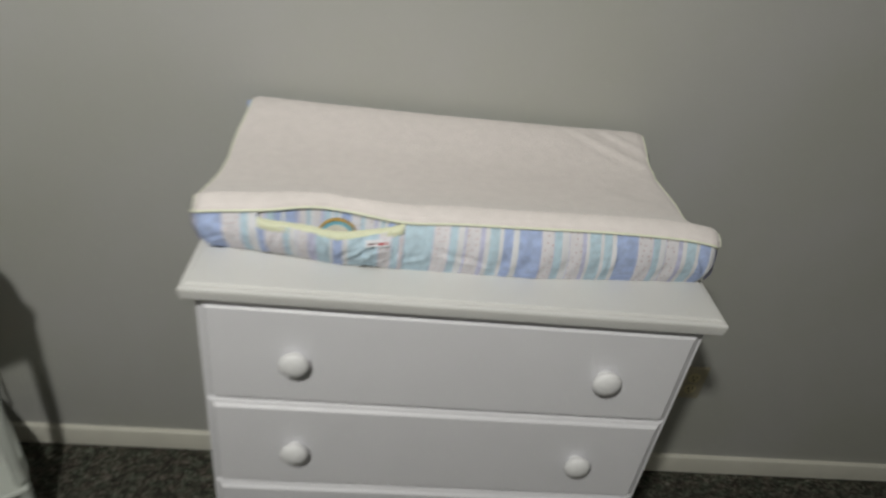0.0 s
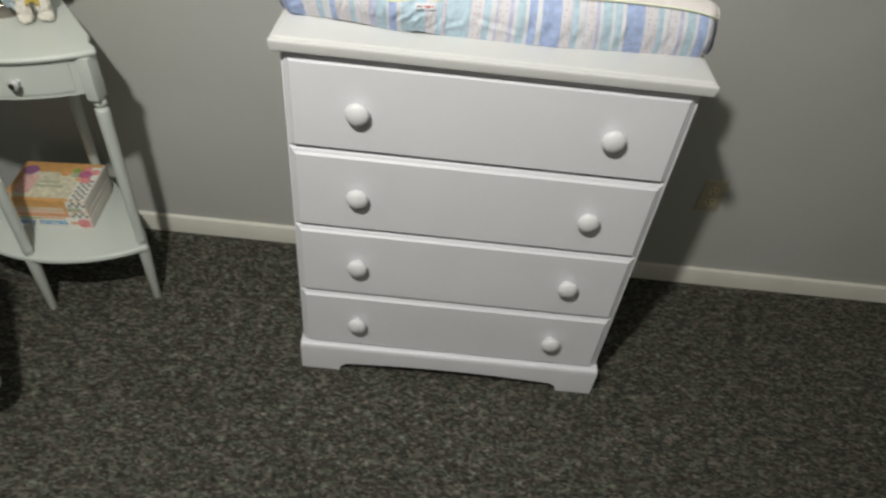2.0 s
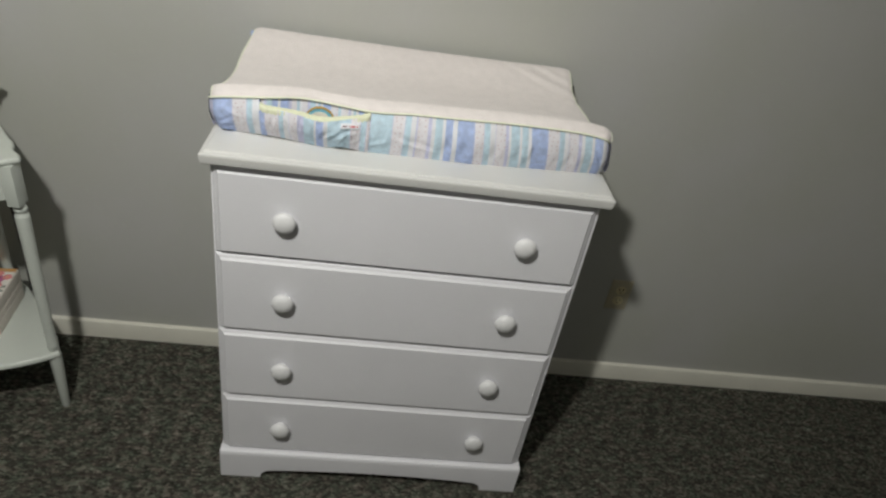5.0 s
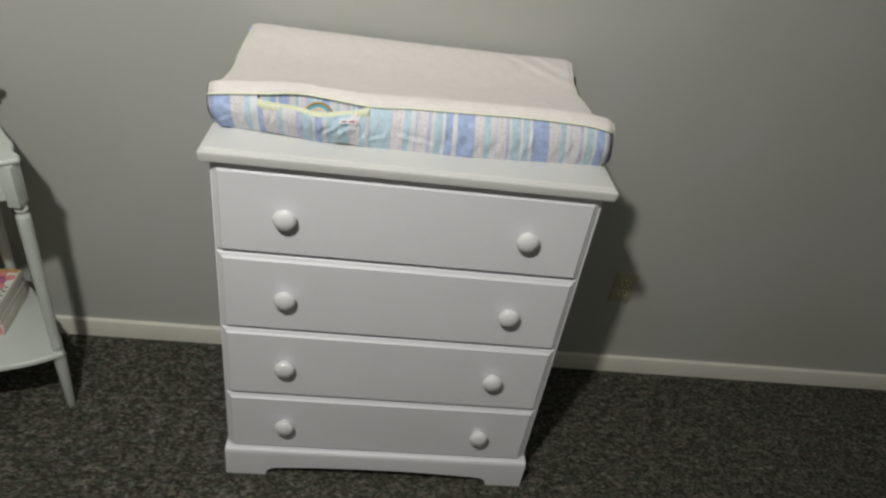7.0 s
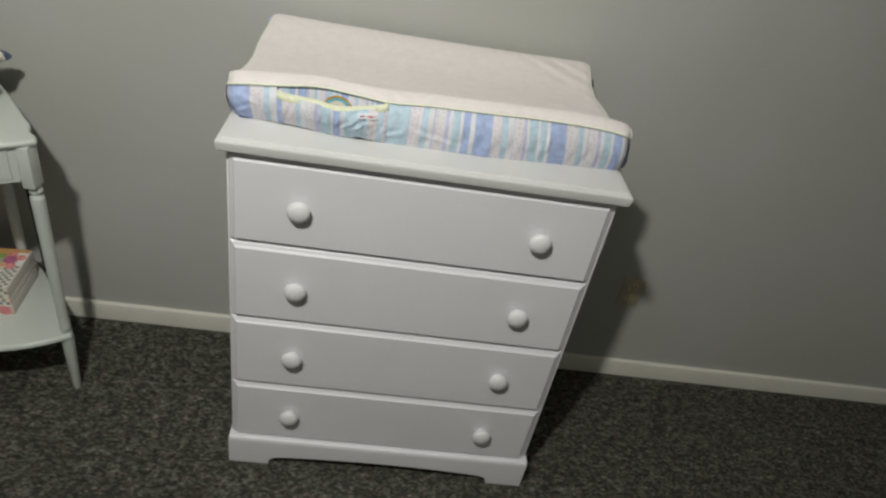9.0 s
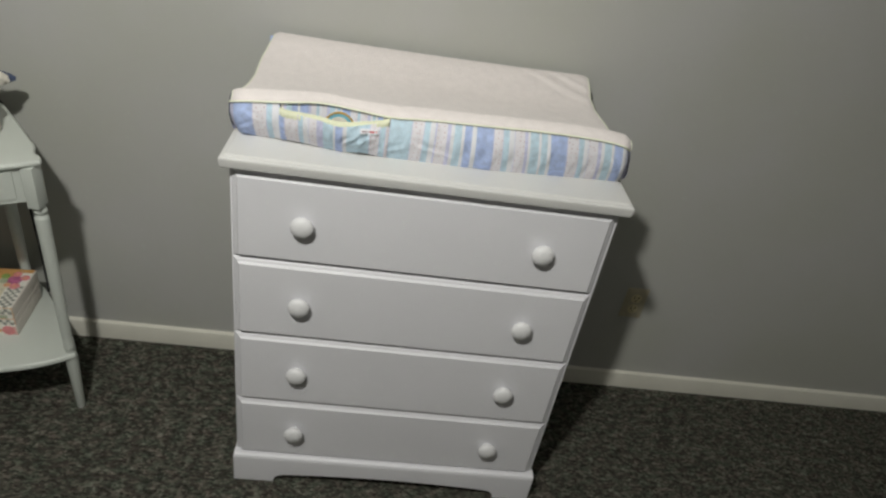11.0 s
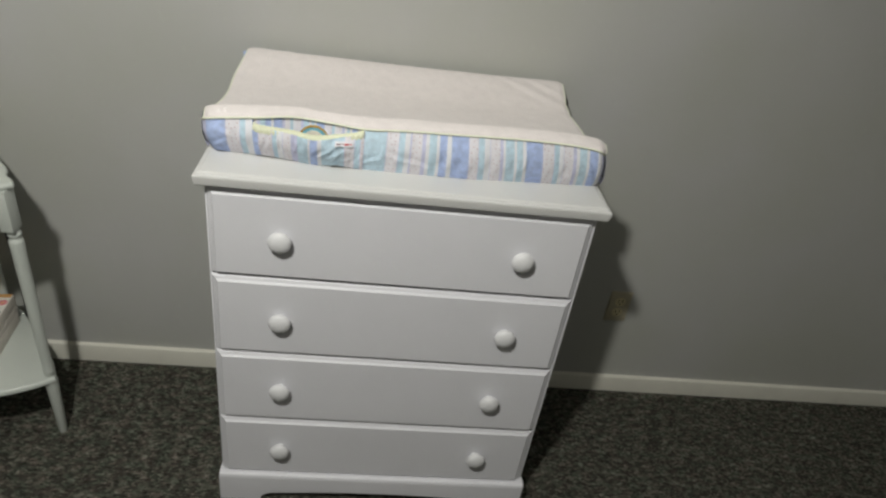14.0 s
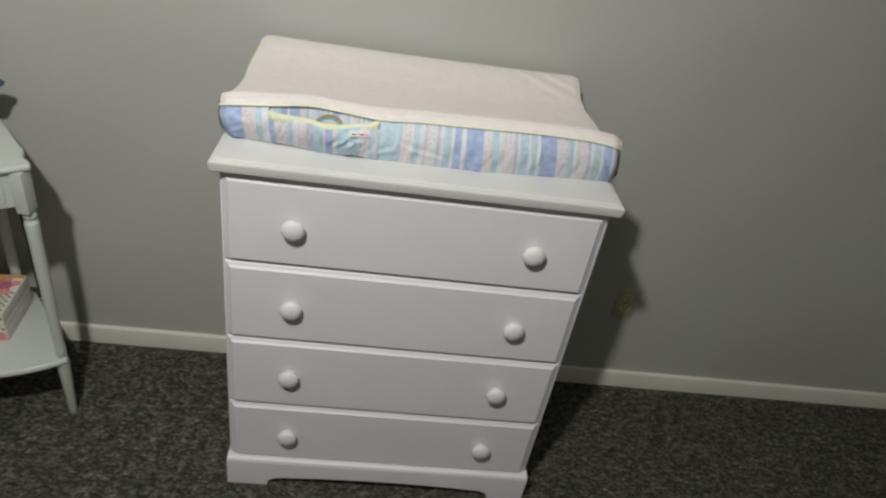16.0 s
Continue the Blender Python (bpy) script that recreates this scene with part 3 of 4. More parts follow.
    def patch(x0, x1, z0, z1, off, thick):
        """A small sewn piece that follows the cloth."""
        rings = []
        for z in np.linspace(z0, z1, 4):
            f = [(x, front_y(x, z, 0.92) - off, z) for x in np.linspace(x0, x1, 8)]
            rings.append(f + [(x, y + thick, z) for x, y, z in f[::-1]])
        return loft(rings)

    tag = part("tag", patch(0.136, 0.172, 1.0235, 1.0328, 0.0030, 0.001), WCOT, t, "small white sewn-on tag with dark red bars")
    part("print_bar", patch(0.1395, 0.1530, 1.0268, 1.0290, 0.0035, 0.0004), TAG_DARK, tag)
    part("print_bar", patch(0.1545, 0.1680, 1.0266, 1.0298, 0.0035, 0.0004), TAG_RED, tag)
    part("strap", tube([(0.671, 0.430, 0.985), (0.6765, 0.425, 1.0), (0.677, 0.420, 1.018), (0.670, 0.415, 1.033)], 0.008, 8, flat=0.25), BLACK, t, "black webbing safety strap")


changing_pad()

disc = thing("round_toy", (0.091, 0.056, 1.02), "small round teal toy with golden rim tucked into the pad", "toy")
tilt = pose(0.094, 0.0520, 1.0215, 0)
for nm, prof, m in (("rim", [(0.0262, -0.003), (0.0285, -0.003), (0.0292, 0.0), (0.0285, 0.003), (0.0262, 0.003)], GOLD), ("face", [(0.0, -0.002), (0.0266, -0.002), (0.0266, 0.0015), (0.018, 0.002), (0.0, 0.002)], TEAL), ("centre", [(0.0, 0.0019), (0.0195, 0.0019), (0.0195, 0.0026), (0.0, 0.003)], PALE)):
    bm = lathe(prof, 32, (0, 0, 0), "y")
    bm.transform(tilt)
    part(nm, bm, m, disc)


# ---- corner side table ----
TM = Matrix.Translation((-0.8375, 0.204, 0)) @ Matrix.Rotation(radians(-3.2), 4, "Z")
ARC_R, ARC_D = 0.409, 0.113


def arc_y(x, shrink=0.0):
    return -ARC_D + ARC_R - math.sqrt((ARC_R - shrink) ** 2 - x * x)


def outline(half, shrink, ogee):
    pts = [(x, arc_y(x, shrink)) for x in np.linspace(-half, half, 33)]
    if ogee:
        side = [(0.2765, 0.004), (0.268, 0.016), (0.252, 0.027), (0.243, 0.038), (0.237, 0.054), (0.226, 0.070), (0.210, 0.085), (0.145, 0.157), (0.062, 0.242), (0.034, 0.262)]
    else:
        side = [(half - 0.004, arc_y(half, shrink) + 0.010), (0.235, 0.055), (0.145, 0.157), (0.062, 0.242), (0.034, 0.262)]
    return pts + [(x - shrink, y) for x, y in side] + [(shrink - x, y) for x, y in side[::-1]]


def slab_from(path, levels):
    c = Vector((0, 0.07))
    rings = []
    for inset, z in levels:
        ring = []
        for x, y in path:
            d = (Vector((x, y)) - c).normalized() * inset
            ring.append((x - d.x, y - d.y, z))
        rings.append(ring)
    bm = loft(rings)
    bm.transform(TM)
    return bm


def leg_parts(t, x, y):
    b = box(x - 0.0135, x + 0.0135, y - (0.0232 if abs(x) > 0.2 else 0.0150), y + 0.0150, 0.668, 0.7725, 0.002)
    prof = [(0.0, 0.668), (0.0135, 0.668), (0.0125, 0.661), (0.0165, 0.657), (0.0175, 0.653), (0.0165, 0.649), (0.0125, 0.645), (0.0125, 0.641), (0.0175, 0.637), (0.0185, 0.631), (0.018, 0.60), (0.0165, 0.45), (0.0145, 0.27), (0.0135, 0.238), (0.0155, 0.232), (0.0155, 0.226), (0.013, 0.221), (0.013, 0.212), (0.0, 0.212)]
    foot = [(0.0, 0.0), (0.0095, 0.0), (0.0105, 0.003), (0.0160, 0.192), (0.0160, 0.1962), (0.0, 0.1962)]
    for nm, bm in (("leg_block", b), ("leg", lathe([(0.88 * r, h) for r, h in prof], 32, (x, y, 0), flute=0.035)), ("foot", lathe(foot, 20, (x, y, 0)))):
        bm.transform(TM)
        part(nm, bm, TABLE, t, angle=50)


def corner_table():
    t = thing("corner_table", (-0.8375, 0.204, 0), "pale mint-white painted bow-front corner table with drawer and shelf", "side table")
    part("tabletop", slab_from(outline(0.278, 0.0, True), ((0.010, 0.7725), (0.004, 0.7735), (0.001, 0.777), (0.0, 0.780), (0.001, 0.7835), (0.004, 0.7862), (0.008, 0.787))), TABLE, t, angle=40)
    part("shelf", slab_from(outline(0.272, 0.0, False), ((0.006, 0.1965), (0.001, 0.1985), (0.0, 0.2025), (0.0012, 0.2075), (0.004, 0.2105), (0.006, 0.212))), TABLE, t, angle=40)
    LEGS = ((0.2525, 0.0), (-0.2525, 0.0), (-0.009, -0.1035 + 0.006), (0.030, 0.222))
    for x, y in LEGS:
        leg_parts(t, x, y)
    # bowed aprons and drawer fronts in the two front bays
    for s in (1, -1):
        x0, x1 = 0.0155, 0.2388

        def strip(xa, xb, d0, d1, za, zb):
            rings = []
            for x in np.linspace(xa, xb, 15):
                y = arc_y(x, 0)
                rings.append([(s * x, y + d0, za), (s * x, y + d0, zb), (s * x, y + d1, zb), (s * x, y + d1, za)])
            bm = loft(rings)
            bm.transform(TM)
            return bm

        part("apron", strip(x0, x1, 0.0135, 0.030, 0.686, 0.7723), TABLE, t)
        d = part("drawer_front", strip(x0 + 0.006, x1 - 0.012, 0.0105, 0.0134, 0.697, 0.765), TABLE, t)
        bm = lathe([(0.0, -0.002), (0.0055, -0.002), (0.005, 0.008), (0.011, 0.012), (0.0125, 0.017), (0.010, 0.022), (0.005, 0.0235), (0.0, 0.0235)], 20, (s * 0.133, arc_y(0.133) + 0.011, 0.731), "y")
        bm.transform(TM)
        k = part("knob", bm, CHROME, d, "small polished metal knob")
        bm = lathe([(0.0, 0.0232), (0.0068, 0.0222), (0.0066, 0.0245), (0.0, 0.0245)], 16, (s * 0.133, arc_y(0.133) + 0.011, 0.731), "y")
        bm.transform(TM)
        part("knob_screw", bm, SLOT, k)
        # straight side aprons to the back leg
        a, b = Vector((s * 0.246, 0.018)), Vector((s * 0.014, 0.232))
        n = Vector((-(b - a).y, (b - a).x)).normalized() * 0.006
        bm = loft([[(p.x + o.x, p.y + o.y, z) for p, o, z in ((q, n, 0.683), (q, n, 0.7723), (q, -n, 0.7723), (q, -n, 0.683))] for q in (a, b)])
        bm.transform(TM)
        part("side_apron", bm, TABLE, t)


corner_table()

# ---- lamp on the table ----
LX, LY = -0.835, 0.337
PX = LX + 0.012
lamp = thing("table_lamp", (LX, LY, 0.787), "small nickel table lamp with white fabric shade, switched off", "table lamp")
part("base", lathe([(0.0, 0.7871), (0.0585, 0.7871), (0.060, 0.789), (0.060, 0.815), (0.0585, 0.8175), (0.056, 0.818), (0.010, 0.821), (0.008, 0.826), (0.0, 0.826)], 48, (LX, LY, 0)), NICKEL, lamp, "round brushed nickel base")
part("pole", lathe([(0.0, 0.82), (0.0045, 0.82), (0.0045, 1.10), (0.013, 1.105), (0.013, 1.14), (0.004, 1.145), (0.004, 1.20), (0.0, 1.20)], 20, (PX, LY, 0)), NICKEL, lamp)
bm = lathe([(0.1025, 1.092), (0.104, 1.092), (0.104, 1.096), (0.088, 1.264), (0.088, 1.268), (0.0865, 1.268)], 64, (PX, LY, 0))
sh = part("shade", bm, SHADE, lamp, "white fabric drum shade")
part("lining", lathe([(0.1022, 1.0925), (0.0862, 1.2675)], 64, (PX, LY, 0)), LINING, sh, "white inner lining")
for k in range(3):
    a = k * 2.094 + 0.4
    part("spoke", tube([(PX, LY, 1.195), (PX + 0.05 * math.cos(a), LY + 0.05 * math.sin(a), 1.225), (PX + 0.0885 * math.cos(a), LY + 0.0885 * math.sin(a), 1.256)], 0.0014, 6), NICKEL, sh)
part("bulb", lathe([(0.012, 1.135)] + [(0.026 * math.sin(a), 1.165 - 0.026 * math.cos(a)) for a in np.linspace(0.5, 3.1, 9)], 20, (PX, LY, 0)), LINING, lamp)
part("cord", tube(smooth_table([(LX, LY + 0.05, 0.7905), (-0.80, 0.44, 0.7905), (-0.778, 0.462, 0.77), (-0.772, 0.4655, 0.60), (-0.765, 0.462, 0.35), (-0.752, 0.440, 0.235), (-0.740, 0.418, 0.2155)], 40), 0.0034, 8), BLACK, lamp, "black lamp cord")


# ---- plush bear ----
def plush_bear():
    bm = bmesh.new()

    def blob(c, r, mi, rough=0.0042, rot=(0, 0, 0), sub=4):
        vs = bmesh.ops.create_icosphere(bm, subdivisions=sub, radius=1)["verts"]
        m = pose(*c, *rot) @ Matrix.Diagonal((*r, 1))
        for v in vs:
            v.co = m @ v.co
            v.co += rough * (noise.noise_vector(v.co * 90) + 0.55 * noise.noise_vector(v.co * 260))
        for f in {f for v in vs for f in v.link_faces}:
            f.material_index = mi

    B = Vector((-0.7500, 0.318, 0.788))
    blob(B + Vector((0.002, 0.004, 0.060)), (0.039, 0.035, 0.048), 0)
    blob(B + Vector((-0.002, -0.002, 0.134)), (0.037, 0.035, 0.034), 0)
    blob(B + Vector((0.001, -0.034, 0.126)), (0.017, 0.015, 0.013), 0, 0.0015)
    blob(B + Vector((-0.033, 0.004, 0.157)), (0.012, 0.008, 0.013), 0, 0.002)
    blob(B + Vector((0.027, 0.004, 0.157)), (0.012, 0.008, 0.013), 0, 0.002)
    for dx in (-0.023, 0.026):
        blob(B + Vector((dx, -0.030, 0.027)), (0.019, 0.020, 0.027), 0)
        blob(B + Vector((dx * 1.05, -0.040, 0.012)), (0.020, 0.023, 0.0125), 0)
    blob(B + Vector((-0.033, -0.022, 0.064)), (0.013, 0.023, 0.019), 0, rot=(20, 0, 20))
    blob(B + Vector((0.034, -0.018, 0.068)), (0.013, 0.021, 0.019), 0, rot=(20, 0, -20))
    blob(B + Vector((-0.045, 0.006, 0.082)), (0.022, 0.012, 0.027), 1, 0.005, rot=(0, 18, 0))
    blob(B + Vector((-0.056, 0.000, 0.055)), (0.015, 0.010, 0.028), 1, 0.005, rot=(0, 12, 0))
    blob(B + Vector((-0.044, -0.004, 0.040)), (0.010, 0.009, 0.020), 1, 0.005)
    blob(B + Vector((0.046, 0.024, 0.112)), (0.030, 0.012, 0.019), 0, 0.005, rot=(0, 34, 0))
    blob(B + Vector((0.060, 0.044, 0.108)), (0.027, 0.011, 0.015), 0, 0.005, rot=(0, 32, 0))
    blob(B + Vector((0.070, 0.054, 0.103)), (0.030, 0.011, 0.013), 2, 0.005, rot=(0, 14, 0))
    blob(B + Vector((0.034, 0.000, 0.146)), (0.0125, 0.014, 0.024), 3, 0.002, rot=(0, -24, 0))
    # dark navy lump below the ribbon
    blob(B + Vector((0.040, -0.002, 0.121)), (0.012, 0.012, 0.011), 2, 0.002)
    for dx in (-0.009, 0.011):
        blob(B + Vector((dx, -0.0365, 0.144)), (0.0044, 0.003, 0.0048), 4, 0, sub=2)
    blob(B + Vector((0.001, -0.049, 0.129)), (0.0068, 0.004, 0.0052), 4, 0, sub=2)
    # foil star on the chest
    m = pose(B.x + 0.006, B.y - 0.041, B.z + 0.064, -22)
    star = [(0.031 if i % 2 == 0 else 0.0135) for i in range(10)]
    rim = [m @ Vector((r * math.sin(i * math.pi / 5 + 0.15), 0, r * math.cos(i * math.pi / 5 + 0.15))) for i, r in enumerate(star)]
    f, b = bm.verts.new(m @ Vector((0, -0.0045, 0))), bm.verts.new(m @ Vector((0, 0.006, 0)))
    vs = [bm.verts.new(p) for p in rim]
    for i in range(10):
        for c in (f, b):
            bm.faces.new((vs[i], vs[(i + 1) % 10], c)).material_index = 5
    bm.transform(Matrix.Translation(B) @ Matrix.Rotation(radians(27), 4, "Z") @ Matrix.Diagonal((0.84, 0.88, 0.93, 1)) @ Matrix.Translation(-B))
    ob = link("plush_bear", bm, [FUR, FUR_BLUE, NAVY, RIBBON, EYE, STAR], True, 60)
    tagged(ob, "white plush bear holding a gold star, sitting on the corner table", "plush toy")


plush_bear()


# ---- books on the shelf ----
def book(z0, z1, x0, x1, y0, y1, turn, spine, label, cover=None):
    t = thing("book", ((x0 + x1) / 2, (y0 + y1) / 2, z0), label, "book", "stacked books")
    m = Matrix.Translation((x1, y0, 0)) @ Matrix.Rotation(radians(turn), 4, "Z") @ Matrix.Translation((-x1, -y0, 0))

    def add(nm, bm, mt, parent, label=""):
        bm.transform(m)
        return part(nm, bm, mt, parent, label)

    add("page_block", box(x0 + 0.003, x1 - 0.0032, y0 + 0.002, y1 - 0.002, z0 + 0.0009, z1 - 0.0009, 0.0004), PAGES, t)
    add("page_edge", box(x1 - 0.0034, x1, y0 + 0.0014, y1 - 0.002, z0 + 0.0002, z1 - 0.0002, 0.0005), PAGES, t)
    add("back_cover", box(x0, x1 - 0.004, y0 + 0.0012, y1, z0, z0 + 0.0007, 0.0002), cover or spine, t)
    cov = add("front_cover", box(x0, x1 - 0.004, y0 + 0.0012, y1, z1 - 0.0007, z1, 0.0002), cover or spine, t)
    sp = add("spine", box(x0, x1, y0 - 0.0008, y0 + 0.0011, z0, z1, 0.0005), spine, t)
    return t, cov, sp, add


def chequers(add, parent, u0, v0, nu, nv, a, plane, level):
    """Dark squares of one printed chequer, on a cover (plane z) or a spine (plane y)."""
    bm = bmesh.new()
    for i in range(nu):
        for k in range(nv):
            if (i + k) % 2 == 0:
                u, v = u0 + i * a, v0 + k * a
                ring = [(u, v), (u + a, v), (u + a, v + a), (u, v + a)]
                bm.faces.new([bm.verts.new((p, q, level) if plane == "z" else (p, level, q)) for p, q in ring])
    r = bmesh.ops.extrude_face_region(bm, geom=list(bm.faces))
    off = Vector((0, 0, -0.0004)) if plane == "z" else Vector((0, 0.0004, 0))
    for v in [g for g in r["geom"] if isinstance(g, bmesh.types.BMVert)]:
        v.co += off
    return add("print_squares", bm, CHECKDARK, parent)


def lettering(add, parent, words, x, y, z, height, m):
    c = bpy.data.curves.new("lettering", "FONT")
    c.body, c.size, c.extrude, c.offset = words, height, 0.0002, 0.0006
    tmp = bpy.data.objects.new("lettering", c)
    me = bpy.data.meshes.new_from_object(tmp)
    bm = bmesh.new()
    bm.from_mesh(me)
    bpy.data.objects.remove(tmp)
    bpy.data.meshes.remove(me)
    bpy.data.curves.remove(c)
    bm.transform(pose(x, y, z, 90, 0, 0))
    return add("lettering", bm, m, parent)


SH = 0.2121
XB0, XB1, YB0, YB1 = -0.955, -0.735, 0.230, 0.399
ZB = [SH, SH + 0.0345, SH + 0.0545, SH + 0.0915]
t, cov, sp, add = book(ZB[0], ZB[1], XB0, XB1, YB0, YB1, 5.5, BOOKWHITE, "white-spined paperback with blue lettering on the table shelf")
YS = YB0 - 0.0008
lettering(add, sp, "baby", -0.936, YS - 0.0003, ZB[0] + 0.0105, 0.029, NAVYPRINT)
lettering(add, sp, "names", -0.873, YS - 0.0003, ZB[0] + 0.0105, 0.029, BOOKBLUE)
bm = lathe([(0.0, 0.0), (0.016, 0.0), (0.0155, 0.0005), (0.0, 0.0005)], 18, (-0.756, YS, ZB[0] + 0.0165), "y")
add("print_block", bm, PINK, sp)
add("print_block", box(-0.752, XB1 - 0.001, YS - 0.0004, YS + 0.0003, ZB[0] + 0.003, ZB[1] - 0.004, 0), PALEPINK, sp)
add("print_block", box(-0.790, -0.772, YS - 0.0004, YS + 0.0003, ZB[0] + 0.012, ZB[0] + 0.021, 0), PEACH, sp)
add("print_stripe", box(XB0 + 0.001, -0.868, YS - 0.0004, YS + 0.0003, ZB[1] - 0.0055, ZB[1] - 0.0006, 0), GREEN, sp)
add("print_stripe", box(-0.868, -0.80, YS - 0.0004, YS + 0.0003, ZB[1] - 0.0045, ZB[1] - 0.0006, 0), ORANGE, sp)
t, cov, sp, add = book(ZB[1] + 0.0003, ZB[2], XB0 + 0.002, XB1 - 0.001, YB0 + 0.001, YB1 + 0.002, 5.2, PEACH, "peach-coloured paperback with checked spine end in a stack")
YS = YB0 + 0.0002
add("print_block", box(-0.789, XB1 - 0.002, YS - 0.0004, YS + 0.0003, ZB[1] + 0.0006, ZB[2] - 0.0004, 0), BOOKWHITE, sp)
chequers(add, sp, -0.784, ZB[1] + 0.0010, 5, 2, 0.0090, "y", YS - 0.0006)
add("print_bar", box(-0.945, -0.80, YS - 0.0004, YS + 0.0003, ZB[2] - 0.0035, ZB[2] - 0.0012, 0), BOOKWHITE, sp)
t, cov, sp, add = book(ZB[2] + 0.0003, ZB[3], XB0 + 0.003, XB1 - 0.002, YB0 + 0.002, YB1 + 0.003, 5.0, ORANGE, "orange paperback with cream title panel and printed flowers")
YS = YB0 + 0.0012
add("print_block", box(-0.790, XB1 - 0.003, YS - 0.0004, YS + 0.0003, ZB[2] + 0.001, ZB[3] - 0.0005, 0), BOOKWHITE, sp)
add("print_block", box(-0.789, -0.752, YS - 0.0007, YS - 0.0003, ZB[2] + 0.002, ZB[2] + 0.0135, 0), SAGE, sp)
chequers(add, sp, -0.784, ZB[3] - 0.0205, 5, 2, 0.0090, "y", YS - 0.0008)
add("print_bar", box(-0.945, -0.80, YS - 0.0004, YS + 0.0003, ZB[2] + 0.0012, ZB[2] + 0.012, 0), CREAM, sp)
add("print_bar", box(-0.945, -0.80, YS - 0.0006, YS - 0.0003, ZB[2] + 0.0055, ZB[2] + 0.0075, 0), PEACH, sp)
zt = ZB[3]
add("title_panel", box(-0.936, -0.783, 0.243, 0.357, zt - 0.0003, zt + 0.0003, 0), CREAM, cov)
add("print_border", box(-0.7828, -0.740, 0.233, 0.386, zt - 0.0003, zt + 0.0003, 0), BOOKWHITE, cov)
chequers(add, cov, -0.7785, 0.2335, 4, 10, 0.0092, "z", zt + 0.0006)
add("print_panel", box(-0.936, -0.893, 0.261, 0.341, zt + 0.0003, zt + 0.0006, 0), PALEPINK, cov)
add("print_bar", box(-0.885, -0.815, 0.291, 0.298, zt + 0.0003, zt + 0.0006, 0), SAGE, cov)
add("print_bar", box(-0.885, -0.830, 0.309, 0.315, zt + 0.0003, zt + 0.0006, 0), SAGE, cov)
for k, (fx, fy, r, mt) in enumerate(((-0.925, 0.372, 0.021, PURPLE), (-0.775, 0.360, 0.019, PLUM), (-0.752, 0.372, 0.012, PINK), (-0.828, 0.366, 0.016, ORANGE), (-0.800, 0.356, 0.010, SAGE), (-0.803, 0.376, 0.011, GREEN), (-0.765, 0.334, 0.013, PINK), (-0.776, 0.386, 0.011, PINK), (-0.785, 0.338, 0.009, PEACH))):
    # petalled printed flower
    h = zt + 0.0007 + 0.0001 * k
    ring = [(fx + r * (1 + 0.04 * math.cos(6 * a)) * math.cos(a), fy - 0.009 + r * (1 + 0.04 * math.cos(6 * a)) * math.sin(a)) for a in np.linspace(0, 2 * math.pi, 30, endpoint=False)]
    add("flower", loft([[(x, y, z) for x, y in ring] for z in (zt, h)]), mt, cov)
    if mt in (PINK, ORANGE):
        add("flower_centre", lathe([(0.0, h - 0.0002), (r * 0.35, h - 0.0002), (r * 0.34, h + 0.0002), (0.0, h + 0.0002)], 12, (fx, fy - 0.009, 0)), PEACH if mt is not PEACH else PINK, cov)

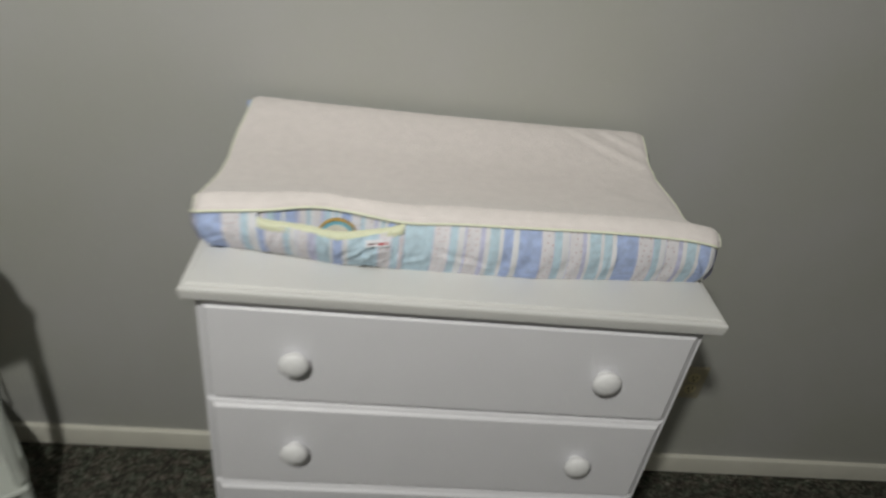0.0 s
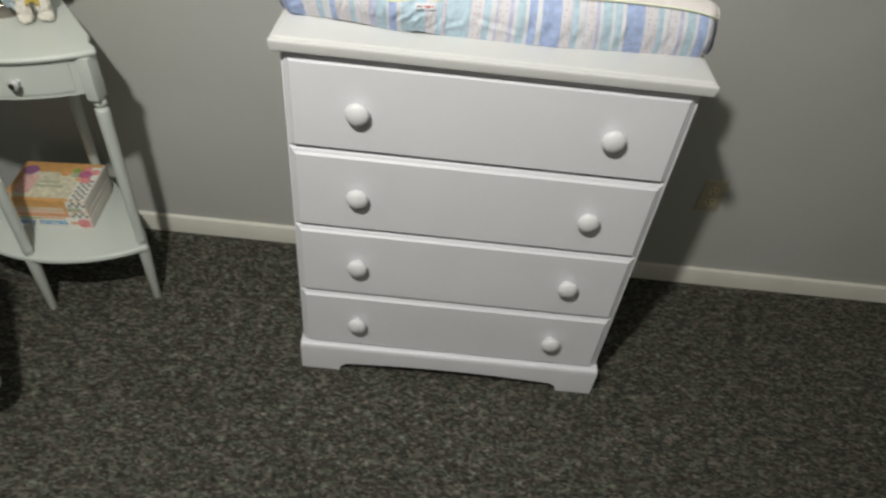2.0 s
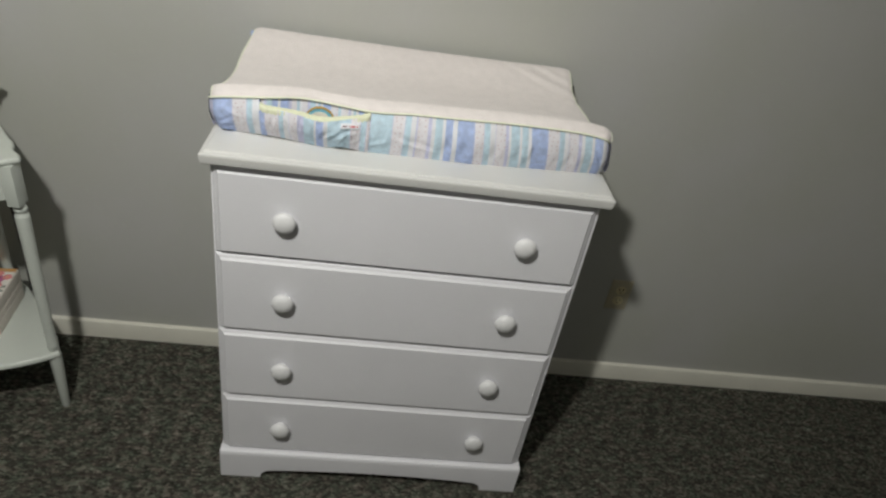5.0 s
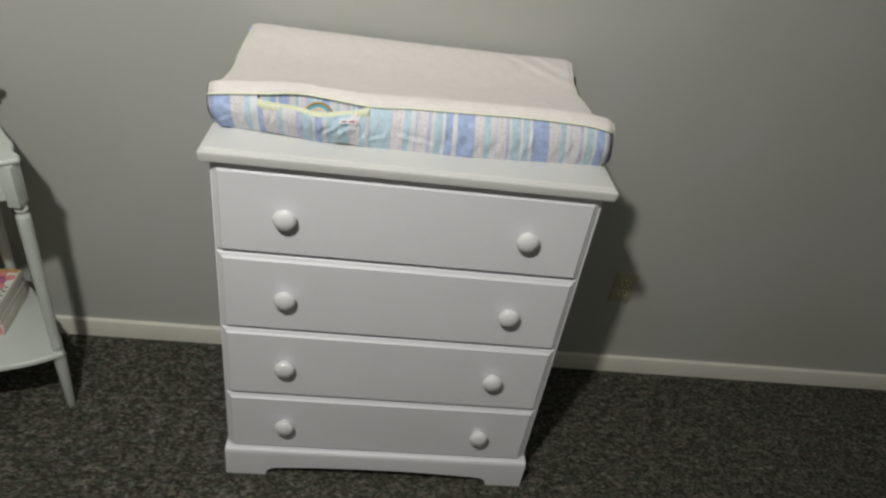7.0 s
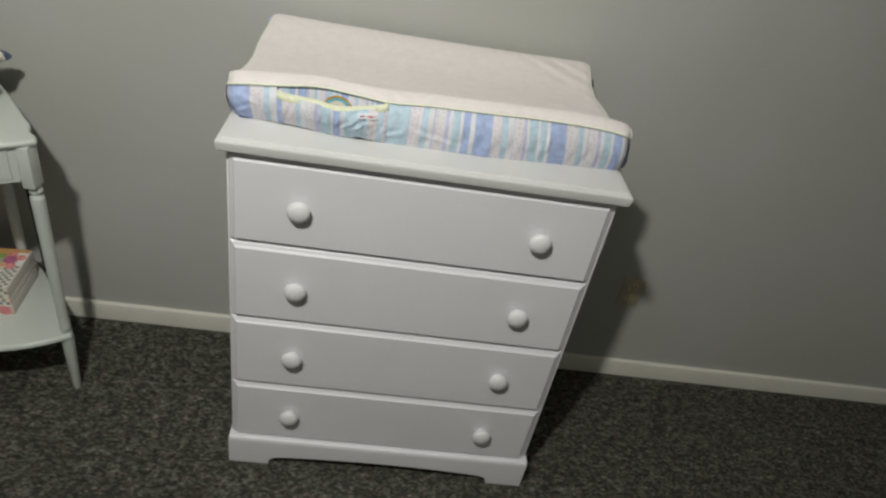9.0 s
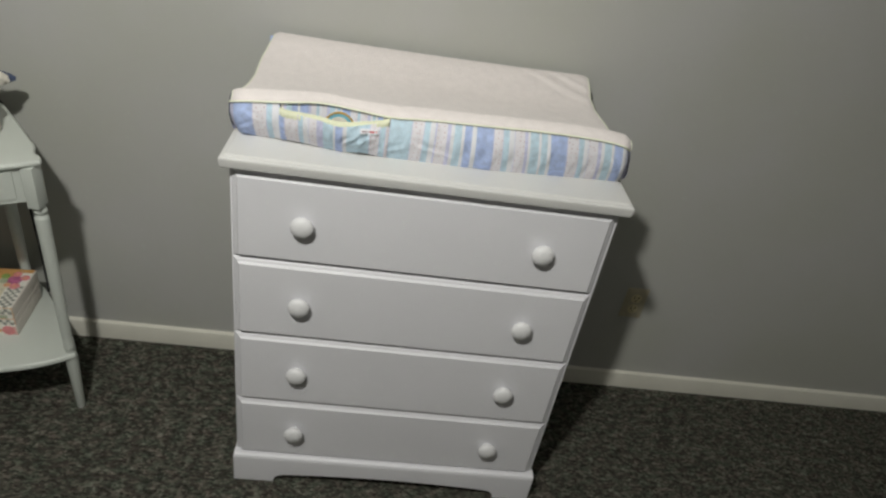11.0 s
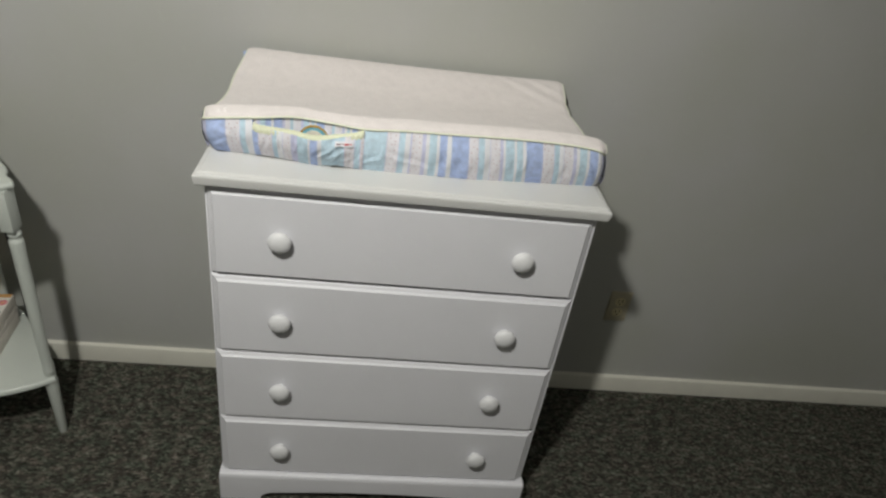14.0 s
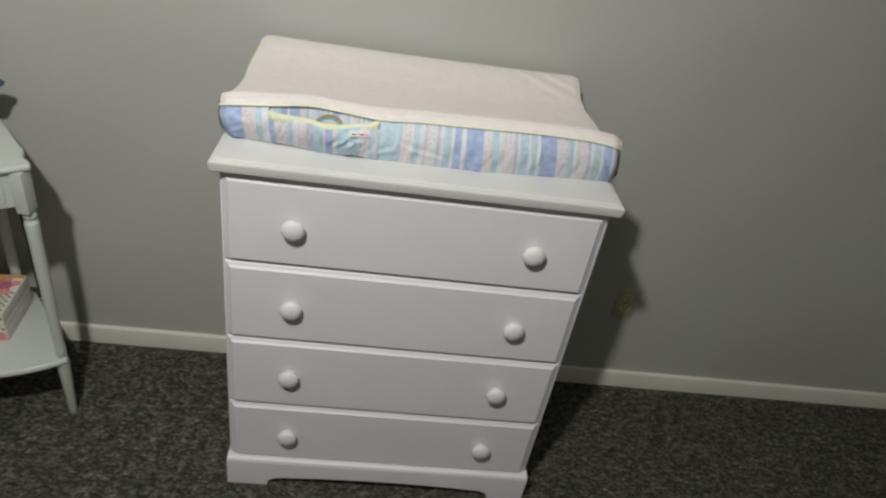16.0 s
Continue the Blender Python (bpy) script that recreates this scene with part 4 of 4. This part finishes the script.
# ---- wall outlet, picture, crib ----
outlet = thing("wall_outlet", (1.024, 0.485, 0.357), "ivory duplex wall outlet on a tan plate above the baseboard", "outlet")
part("cover_plate", panel(0.989, 1.059, 0.300, 0.414, ((0.0, 0.4835), (0.0012, 0.4815), (0.004, 0.4798)), 0.4848), PLATE, outlet, "dull tan cover plate")
for z in (0.377, 0.337):
    bm = lathe([(0.0, 0.0), (0.0168, 0.0), (0.0165, 0.0018), (0.0, 0.002)], 24, (1.024, 0.480, z), "y")
    s = part("socket", bm, IVORY, outlet)
    for dx in (-0.0063, 0.0063):
        part("slot", box(1.024 + dx - 0.0013, 1.024 + dx + 0.0013, 0.4772, 0.4779, z + 0.0005, z + 0.0085, 0), SLOT, s)
    part("slot", lathe([(0.0, 0.0), (0.0026, 0.0), (0.0026, 0.0006), (0.0, 0.0006)], 12, (1.024, 0.4779, z - 0.0075), "y"), SLOT, s)
part("screw", lathe([(0.0, 0.0), (0.003, 0.0), (0.0026, 0.0012), (0.0, 0.0014)], 12, (1.024, 0.4798, 0.357), "y"), NICKEL, outlet)

pic = thing("picture_frame", (0.466, 0.475, 1.336), "small dark wooden picture frame hanging on the grey wall", "picture frame")
for a in ((0.366, 0.5665, 1.336, 1.351), (0.366, 0.5665, 1.575, 1.590), (0.366, 0.381, 1.3512, 1.5748), (0.5515, 0.5665, 1.3512, 1.5748)):
    part("rail", box(a[0], a[1], 0.468, 0.4848, a[2], a[3], 0.0015), FRAMEDARK, pic)
part("backing", box(0.3815, 0.551, 0.478, 0.4846, 1.3515, 1.5745, 0), PALE, pic)


def crib():
    t = thing("crib", (-0.96, -0.265, 0.0), "pale mint-white wooden crib end with rounded lower corners", "crib")
    x0, x1, r, h, lift = -1.21, -0.748, 0.100, 0.72, 0.084
    ring = []
    for cx, cz, a0 in ((x1 - r, r, -90), (x1 - 0.06, h - 0.06, 0), (x0 + 0.06, h - 0.06, 90), (x0 + r, r, 180)):
        q = r if cz == r else 0.06
        ring += [(cx + q * math.cos(radians(a0 + k * 9)), cz + q * math.sin(radians(a0 + k * 9))) for k in range(11)]
    c = Vector(((x0 + x1) / 2, h / 2))
    rings = []
    for ins, y in ((0.012, -0.286), (0.005, -0.2835), (0.0015, -0.279), (0.0, -0.272), (0.0, -0.258), (0.0015, -0.251), (0.005, -0.2465), (0.012, -0.244)):
        rings.append([(x + (c.x - x) / (c.x - x0) * ins, y, z + (c.y - z) / c.y * ins) if x < c.x else (x - (x - c.x) / (x1 - c.x) * ins, y, z + (c.y - z) / c.y * ins) for x, z in ring])
    low = min(p[2] for r_ in rings for p in r_)
    part("end_panel", loft([[(x, y, z - low + lift) for x, y, z in r_] for r_ in rings]), TABLE, t, angle=50)

    part("foot", box(-1.17, -1.02, -0.283, -0.247, 0.0, lift + 0.004, 0.003), TABLE, t)

crib()
